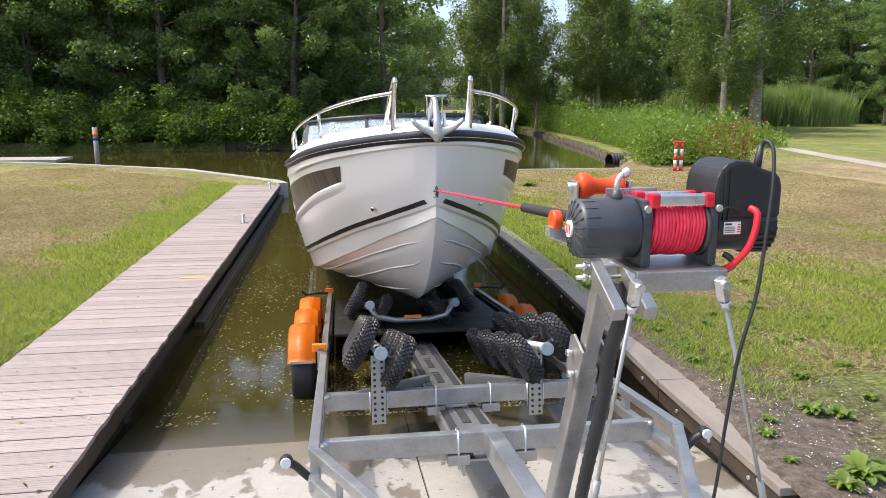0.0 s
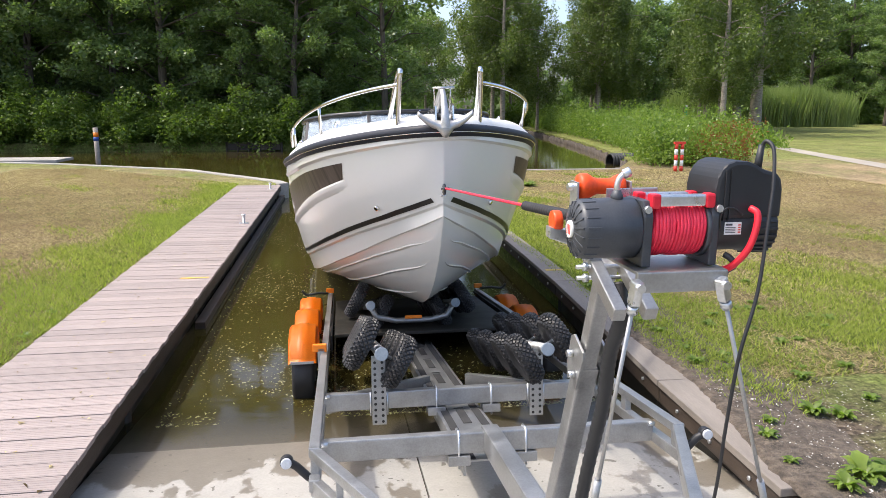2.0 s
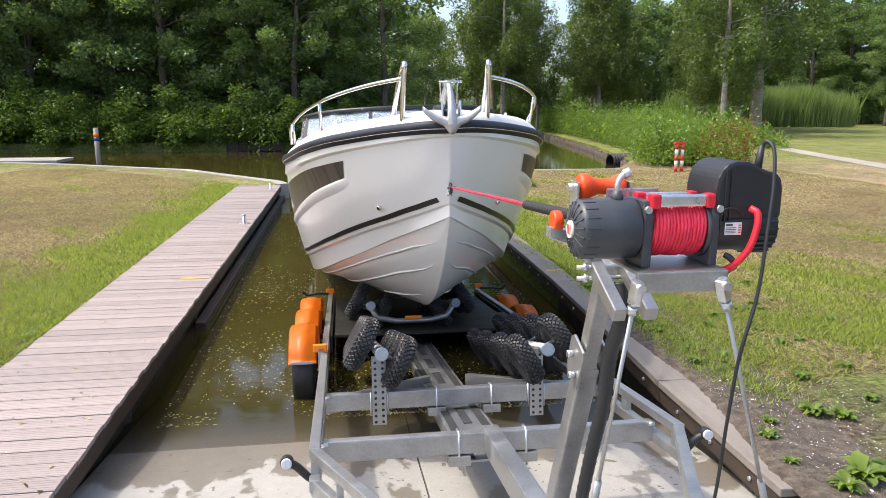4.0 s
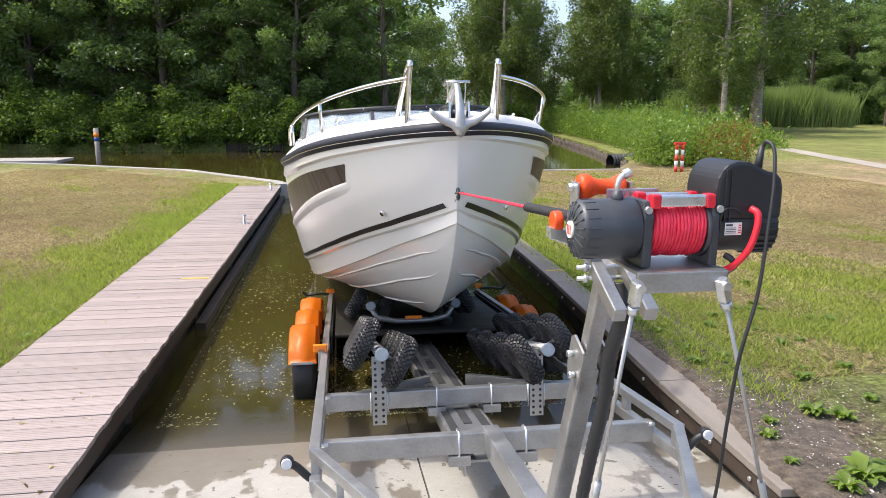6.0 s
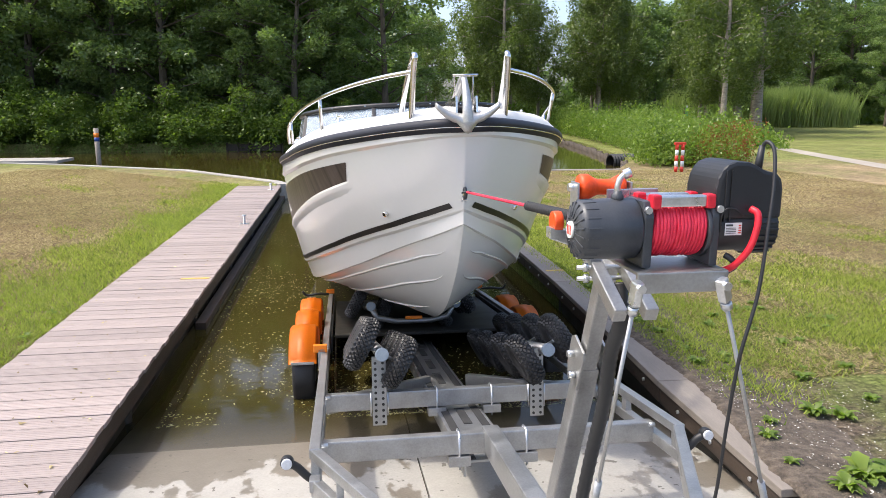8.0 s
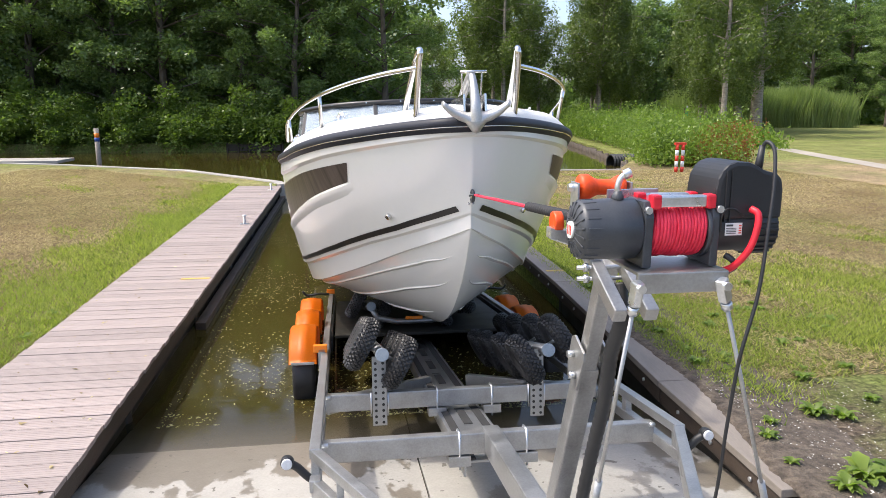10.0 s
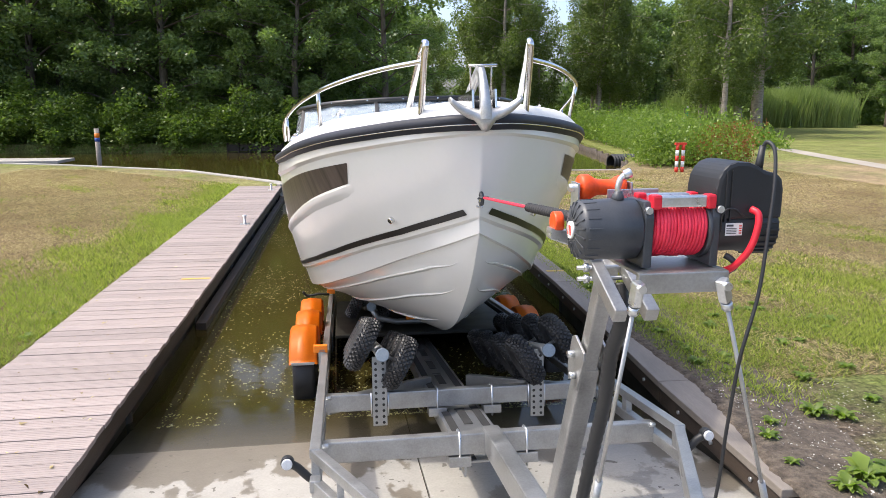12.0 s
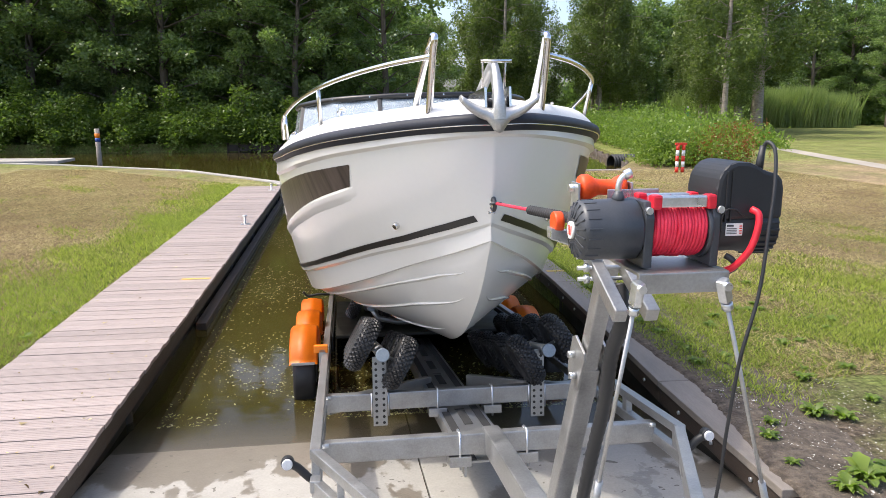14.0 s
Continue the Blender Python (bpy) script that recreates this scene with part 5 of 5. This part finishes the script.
def build_bank_plants():
    rng = np.random.default_rng(8)
    pts = [Vector((9.2, 21.2, 0)), Vector((11.2, 24.6, 0)), Vector((13.0, 33.3, 0)), Vector((15.2, 47.4, 0)), Vector((17.6, 65, 0))]
    V, F = [], []

    def scatter(count, width, height, blade, material, name, label, pick):
        n = count
        seg = rng.choice(len(pick), n)
        t = rng.random(n)
        a = np.array([pick[i][0] for i in seg]) * (1 - t)[:, None] + np.array([pick[i][1] for i in seg]) * t[:, None]
        base = a + np.c_[rng.random(n) * width, rng.normal(size=n) * 0.5, np.zeros(n)]
        base[:, 2] = LAND
        lump = 0.65 + 0.35 * np.sin(base[:, 0] * 1.7 + base[:, 1] * 0.9) * np.cos(base[:, 1] * 1.3)
        h = height * rng.uniform(0.35, 1.1, n) * lump
        tip = base + np.c_[rng.normal(size=n) * 0.22 * h, rng.normal(size=n) * 0.22 * h, h]
        side = np.c_[rng.normal(size=n), rng.normal(size=n), rng.normal(size=n) * 0.3]
        side /= np.linalg.norm(side, axis=1)[:, None]
        lv = []
        for k in range(4):
            q = base + (tip - base) * (0.25 + 0.25 * k) + rng.normal(size=(n, 3)) * 0.06
            d = rng.normal(size=(n, 3))
            d /= np.linalg.norm(d, axis=1)[:, None]
            e = np.cross(d, side)
            s = blade * rng.uniform(0.6, 1.5, (n, 1))
            lv.append(np.stack([q - d * s, q + e * s * 0.5, q + d * s, q - e * s * 0.5], 1))
        v = np.concatenate(lv).reshape(-1, 3)
        ob = new(name, cloud_mesh(name, v, np.arange(len(v)).reshape(-1, 4), material))
        tagged(ob, label, "plants", kind="stuff")

    segs = [(np.array(a), np.array(b)) for a, b in zip(pts, pts[1:])]
    scatter(20000, 3.2, 1.75, 0.05, LEAF_HERB, "bank_herbs", "dense green herbs and nettles on the bank", segs[:2])
    scatter(18000, 5.0, 2.1, 0.075, LEAF_HERB, "bank_herbs", "dense green herbs and nettles on the bank", segs[2:])
    scatter(2600, 1.3, 1.5, 0.045, LEAF_RUST, "rusty_dock", "rust-brown dock seed heads among the herbs", [(np.array((10.9, 21.6, 0)), np.array((12.4, 22.6, 0)))])
    scatter(9000, 6, 1.1, 0.09, LEAF_HERB, "bank_herbs", "dense green herbs behind the path", [(np.array((14.0, 30.0, 0)), np.array((18.0, 44.0, 0)))])
    n = 26000
    f = rng.random(n)
    base = np.c_[35.5 + 12.5 * f + rng.normal(size=n) * 0.6, 66 - 4 * f + rng.random(n) * 9, np.full(n, LAND)]
    h = rng.uniform(2.6, 4.3, n) * (0.9 + 0.12 * np.sin(base[:, 0] * 1.3))
    tip = base + np.c_[h * (0.10 + rng.normal(size=n) * 0.09), rng.normal(size=n) * 0.1 * h, h]
    side = np.c_[rng.normal(size=n), rng.normal(size=n), np.zeros(n)]
    side *= 0.032 / np.linalg.norm(side, axis=1)[:, None]
    mid = base * 0.45 + tip * 0.55 - np.c_[h * 0.05, np.zeros(n), np.zeros(n)]
    v = np.stack([base - side * 0.5, base + side * 0.5, mid + side, tip, mid - side], 1).reshape(-1, 3)
    ob = new("reed_bed", cloud_mesh("reed_bed", v, np.arange(5 * n).reshape(n, 5), REED))
    tagged(ob, "tall pale green reeds behind the lawn", "reeds", kind="stuff")
    scatter(9000, 9, 12, 0.5, LEAF_DARK, "far_woods", "dark far woods closing the view", [(np.array((-80.0, 78, 0)), np.array((2.0, 84.0, 0))), (np.array((16.0, 104, 0)), np.array((130.0, 92.0, 0)))])
    scatter(9000, 6, 2.2, 0.2, LEAF_SHRUB, "undergrowth", "shaded undergrowth below the trees", [(np.array((12.0, 70, 0)), np.array((60.0, 76.0, 0)))])


def build_grass():
    rng = np.random.default_rng(3)

    def field(n, x0, x1, y0, y1, h, material, name, label, keep):
        n = int(n * 1.6)
        x, y = rng.uniform(x0, x1, n), y0 + (y1 - y0) * rng.random(n) ** 2.0
        patch = np.sin(x * 1.9 + 1.3 * np.sin(y * 1.1)) * np.cos(y * 1.4 + np.sin(x * 0.8)) + 0.5 * np.sin(x * 5.1 + y * 3.7)
        ok = keep(x, y, patch + rng.normal(size=n) * 0.6) & ((x > 0) | (y < 17.2 - (x + 2.0) * 1.05))
        x, y = x[ok], y[ok]
        n = len(x)
        base = np.c_[x, y, np.where((x > 2.2) & (x < 2.75) & (y < 6.1), LAND + 0.03, LAND)]
        hh = h * rng.uniform(0.4, 1.3, n)
        a = rng.uniform(0, 2 * np.pi, n)
        reach, rise = (1.7, 0.32) if material == GRASS_DRY else (1.0, 0.8)
        tip = base + np.c_[np.cos(a) * hh * reach, np.sin(a) * hh * reach, hh * rise + 0.004]
        side = np.c_[-np.sin(a), np.cos(a), np.zeros(n)] * (0.0023 + 0.00045 * np.abs(y))[:, None]
        v = np.stack([base - side, base + side, tip], 1).reshape(-1, 3)
        ob = new(name, cloud_mesh(name, v, np.arange(3 * n).reshape(n, 3), material))
        tagged(ob, label, "grass", kind="stuff")

    field(150000, -7.5, -2.44, 4.0, 21, 0.055, GRASS_GREEN, "green_grass", "short green grass beside the jetty", lambda x, y, p: (x > -3.25 + 0.5 * p) | ((p > 0.7) & (y < 8.5)) | (p > 1.7))
    field(240000, -9.5, -2.44, 4.0, 23, 0.045, GRASS_DRY, "dry_grass", "dry mown grass beside the jetty", lambda x, y, p: (x < -3.0 + 0.4 * p))
    field(230000, 2.34, 8.0, 2.2, 20.2, 0.046, GRASS_GREEN, "green_grass", "short green grass beside the kerb", lambda x, y, p: ((x < 3.5 + 0.6 * p) & (y > 4.2 + 0.5 * p)) | ((y < 6.9 + 0.9 * p) & (y > 4.3 + 0.5 * p) & (p > -0.25)) | ((p > 1.2) & (y > 4.2)))
    field(200000, 2.9, 13.0, 3.5, 20.2, 0.045, GRASS_DRY, "dry_grass", "dry mown grass beside the kerb", lambda x, y, p: (x > 2.9 + 0.4 * p) & (y > 4.2) & ((y > 6.4 + 0.6 * p) | (p < -0.1)))


def build_weeds():
    """Broad-leaved weeds and crushed shell on the bare soil by the kerb."""
    rng = np.random.default_rng(12)
    spots = [(2.80, 3.66, 0.20), (2.95, 3.60, 0.16), (2.30, 3.36, 0.13), (2.42, 3.52, 0.10), (2.25, 3.06, 0.09), (2.52, 2.88, 0.24), (2.72, 2.92, 0.22), (2.36, 2.80, 0.16), (2.95, 3.05, 0.14),
             (2.62, 4.05, 0.13), (2.48, 4.5, 0.15), (2.60, 4.9, 0.14), (3.1, 4.2, 0.14), (3.3, 3.8, 0.12), (2.5, 5.5, 0.14), (3.4, 4.9, 0.12), (2.7, 6.3, 0.14), (3.6, 3.3, 0.15), (4.4, 16.2, 0.35), (-2.55, 5.9, 0.12), (-2.6, 6.6, 0.10)]
    spots += [(2.45 + 1.9 * rng.random() ** 1.4, rng.uniform(4.0, 7.0), rng.uniform(0.07, 0.13)) for _ in range(34)]
    for x, y, r in spots:
        bm = bmesh.new()
        r *= 0.56
        n = int(22 + r * 150)
        for k in range(n):
            a = 2.4 * k + rng.random()
            reach = r * rng.uniform(0.45, 1.1)
            d = Vector((math.cos(a), math.sin(a), 0))
            o = Vector((-d.y, d.x, 0))
            up = rng.uniform(0.05, 0.55) * reach
            w = reach * rng.uniform(0.15, 0.28)
            line = []
            for i in range(6):
                t = i / 5
                c = d * reach * t + Vector((0, 0, up * math.sin(t * 2.2) + 0.004))
                ww = w * math.sin(math.pi * min(1, 0.12 + t * 0.9)) * (1 + 0.25 * (-1) ** i)
                line.append([c - o * ww + Vector((0, 0, ww * 0.4)), c, c + o * ww + Vector((0, 0, ww * 0.4))])
            loft(line, bm=bm)
        thing("weed_plant", bm, LEAF_HERB, "low broad-leaved green weed on bare soil", "weed", "weeds by the kerb", at=pose(x, y, LAND + (0.035 if 2.2 < x < 2.6 and y < 6 else 0)))
    n = 1100
    x, y = rng.uniform(2.3, 3.3, n), rng.uniform(2.6, 4.2, n)
    s = rng.uniform(0.0015, 0.0062, (n, 1))
    p = np.c_[x, y, np.where(x < 2.62, 0.384, LAND + 0.004)]
    q = [p + rng.normal(size=(n, 3)) * s * np.array([1, 1, 0.4]) for _ in range(4)]
    ob = new("crushed_shell", cloud_mesh("crushed_shell", np.stack(q, 1).reshape(-1, 3), np.arange(4 * n).reshape(n, 4), SHELL))
    tagged(ob, "bits of white crushed shell on the soil", "shell", kind="stuff")
    n = 260
    x, y = rng.uniform(-2.42, -1.42, n), 2.8 + 13 * rng.random(n) ** 1.5
    s = rng.uniform(0.004, 0.014, (n, 1))
    p = np.c_[x, y, np.full(n, 0.357)]
    q = [p + rng.normal(size=(n, 3)) * s * np.array([1, 1, 0.15]) for _ in range(4)]
    ob = new("dry_litter", cloud_mesh("dry_litter", np.stack(q, 1).reshape(-1, 3), np.arange(4 * n).reshape(n, 4), GRASS_DRY))
    tagged(ob, "dry grass clippings scattered on the jetty", "litter", kind="stuff")


def build_flecks():
    rng = np.random.default_rng(4)
    n = 24000
    x = rng.uniform(-1.3, 2.1, n)
    y = 4.75 + 14 * rng.random(n) ** 2.0
    keep = (np.sin(x * 3.1 + 2 * np.sin(y * 1.3)) + np.cos(y * 2.2 + x)) > rng.uniform(-1.6, 1.2, n)
    x, y = x[keep], y[keep]
    n = len(x)
    s = 0.002 + 0.010 * rng.random((n, 1)) ** 2.5
    a = rng.uniform(0, 6.28, n)
    d = np.c_[np.cos(a), np.sin(a), np.zeros(n)]
    e = np.c_[-np.sin(a), np.cos(a), np.zeros(n)]
    p = np.c_[x, y, np.full(n, 0.003)]
    v = np.stack([p - d * s * 1.6, p + e * s * 0.6, p + d * s * 1.6, p - e * s * 0.6], 1).reshape(-1, 3)
    ob = new("floating_flecks", cloud_mesh("floating_flecks", v, np.arange(4 * n).reshape(n, 4), FLECKS))
    tagged(ob, "pale duckweed and leaf flecks floating on the water", "flecks", kind="stuff")


# ---- small things by the water ----
def build_small_things():
    ob = thing("mooring_post", None, None, "pale wooden post with orange and blue bands standing in the water", "post", at=pose(-8.67, 27.4, -0.6))
    part("shaft", rod((0, 0, 0), (0, 0, 2.05), 0.085, 14), KERB_TOP, ob)
    part("orange_band", rod((0, 0, 1.72), (0, 0, 1.88), 0.089, 14), ORANGE, ob)
    part("blue_band", rod((0, 0, 1.58), (0, 0, 1.72), 0.089, 14), BLUE_PAINT, ob)
    ob = thing("striped_bollard", None, None, "red and white striped post with two legs on the grass", "post", at=pose(9.75, 19.5, LAND))
    for s in (-1, 1):
        for k in range(5):
            part("stripe", rod((s * 0.09, 0, k * 0.16), (s * 0.09 - s * 0.0, 0, k * 0.16 + 0.16), 0.05, 12), (RED_PAINT, WHITE_PAINT)[k % 2], ob)
    part("cross_head", box(0.34, 0.09, 0.07, (0, 0, 0.82), bev=0.01), RED_PAINT, ob)
    ob = thing("path_sign", None, None, "narrow path marker post with a green and white sign", "sign", at=pose(27.2, 54, LAND))
    part("pole", box(0.14, 0.10, 1.9, (0, 0, 0.95), bev=0.01), BARK, ob)
    part("sign_board", box(0.22, 0.03, 0.7, (0.12, -0.07, 1.55), bev=0.01), GREEN_PAINT, ob)
    part("sign_band", box(0.22, 0.032, 0.16, (0.12, -0.07, 1.95), bev=0.01), WHITE_PAINT, ob)
    ob = thing("drain_pipe", None, None, "black corrugated drain pipe lying at the bank", "pipe", at=pose(10.2, 26.0, 0.12, 0, 0, 10))
    prof = [(0.30 + 0.03 * (k % 2), 0.06 * k) for k in range(18)]
    bm = bmesh.new()
    m = pose(0, 0, 0)
    rings = [[bm.verts.new(m @ Vector((h, r * math.cos(a), r * math.sin(a)))) for a in np.linspace(0, 2 * math.pi, 24, endpoint=False)] for r, h in prof + [(0.27, 1.0), (0.27, 0.0)]]
    for a, b in zip(rings, rings[1:] + rings[:1]):
        for k in range(24):
            bm.faces.new((a[k], a[(k + 1) % 24], b[(k + 1) % 24], b[k]))
    part("pipe_wall", bm, BLACK_PLASTIC, ob)
    path = bmesh.new()
    rows = []
    for x, y in ((24, 42), (20.6, 31.8), (18.6, 25.5), (17.1, 20.3), (15.5, 14), (14, 6)):
        rows.append([Vector((x - 0.45, y, LAND + 0.012)), Vector((x + 0.45, y, LAND + 0.012))])
    loft(rows, bm=path)
    thing("footpath", path, GRAVEL, "pale shell footpath across the grass", "path", kind="structure")


surface_cap = surface("grey_cap_plastic", (0.20, 0.24, 0.28), (0.26, 0.30, 0.34), 20, (0.4, 0.55), 0, 90, 0.05)
SHELL = surface("white_shell", (0.6, 0.57, 0.52), (0.72, 0.7, 0.66), 40, (0.6, 0.8), 0, 90, 0.0)
LENS = surface("frosted_lens", (0.55, 0.58, 0.62), (0.66, 0.68, 0.70), 20, (0.15, 0.3), 0, 90, 0.05, coat=0.5)

build_ground()
build_kerb()
build_edges()
trailer = build_trailer()
wheel = knobby_wheel()
for side in (-1, 1):
    roller_bogie(side, (-0.505, 0.495)[side > 0], 1.0, "roller_bogie", wheel, (0.02, 0.45, 0.93, 1.40), (0.185, 0.165)[side > 0])
    roller_bogie(side, (-0.485, 0.255)[side > 0], 3.0, "roller_bogie", wheel, (0.16, 0.6, 1.05), 0.165)
for c in list(wheel.children):
    bpy.data.objects.remove(c)
bpy.data.objects.remove(wheel)
mast = build_mast()
winch = build_winch()
boat = build_boat()
build_woods()
build_bank_plants()
build_grass()
build_weeds()
build_flecks()
build_small_things()
mooring_bollard(-1.53, 11.45)
mooring_bollard(-1.56, 16.3)

# winch rope: two overlapping lengths that slide along each other, and a sleeve
FAIRLEAD = Vector((0.689, 1.56, 1.868))


def rope_piece(name, length, r, material, label):
    n = int(length / 0.007)
    line = [(0, length * k / n, 0) for k in range(n + 1)]
    return thing(name, pipe(line, r, 8, radii=[r * (1 + (0.30 if r > 0.01 else 0.12) * abs(math.sin(k * math.pi / 4))) for k in range(n + 1)]), material, label, "rope")


rope_bow = rope_piece("winch_rope", 1.62, 0.0062, RED_ROPE, "bright red synthetic winch rope hooked to the bow eye")
rope_winch = rope_piece("winch_rope", 1.62, 0.0060, RED_ROPE, "bright red synthetic winch rope from the fairlead")
sleeve = rope_piece("rope_sleeve", 1.0, 0.014, BLACK_ROPE, "black braided sleeve over the winch rope")
build_jetty()


def motions():
    """The boat is hauled up the trailer; the rope follows it."""
    rows = [(0, 0.660, 4.905, 1.575, 0.87, -5.90), (0.5, 0.662, 4.838, 1.595, 0.88, -5.81), (1, 0.663, 4.760, 1.617, 0.90, -5.88),
            (1.5, 0.669, 4.689, 1.623, 0.91, -5.94), (2, 0.669, 4.626, 1.623, 0.94, -6.07), (2.5, 0.670, 4.571, 1.628, 0.98, -5.95),
            (3, 0.672, 4.522, 1.636, 1.02, -5.86), (5.5, 0.684, 4.251, 1.670, 1.17, -5.93), (6, 0.686, 4.197, 1.648, 1.23, -5.66),
            (6.5, 0.686, 4.145, 1.639, 1.26, -5.52), (7, 0.686, 4.087, 1.664, 1.27, -5.76), (7.5, 0.691, 4.053, 1.667, 1.26, -5.81),
            (8, 0.691, 3.991, 1.676, 1.24, -5.73), (10.5, 0.695, 3.720, 1.693, 1.31, -5.24), (11, 0.695, 3.649, 1.713, 1.31, -5.51),
            (11.5, 0.694, 3.603, 1.692, 1.31, -5.32), (12, 0.692, 3.537, 1.703, 1.32, -5.27), (12.5, 0.694, 3.479, 1.729, 1.34, -5.40),
            (13, 0.696, 3.416, 1.704, 1.37, -4.86), (13.5, 0.704, 3.372, 1.718, 1.33, -4.87), (14, 0.699, 3.287, 1.709, 1.34, -4.76)]
    poses = [(t, pose(x, y, z, 0, 0, yaw) @ pose(0, 0, 0, tilt) @ pose(0, 0, 0, 0, -1.66 + 0.08 * t / 14, 0)) for t, x, y, z, yaw, tilt in rows]
    walk(boat, poses)
    bow, reel = [], []
    for t, m in poses:
        p = m @ Vector((0, -0.13, 0.004))
        bow.append((t, aim(p, FAIRLEAD)))
        reel.append((t, aim(FAIRLEAD, p)))
    walk(rope_bow, bow)
    walk(rope_winch, reel)
    walk(sleeve, reel)


def aim(a, b):
    m = (Vector(b) - Vector(a)).to_track_quat("Y", "Z").to_matrix().to_4x4()
    m.translation = a
    return m


motions()
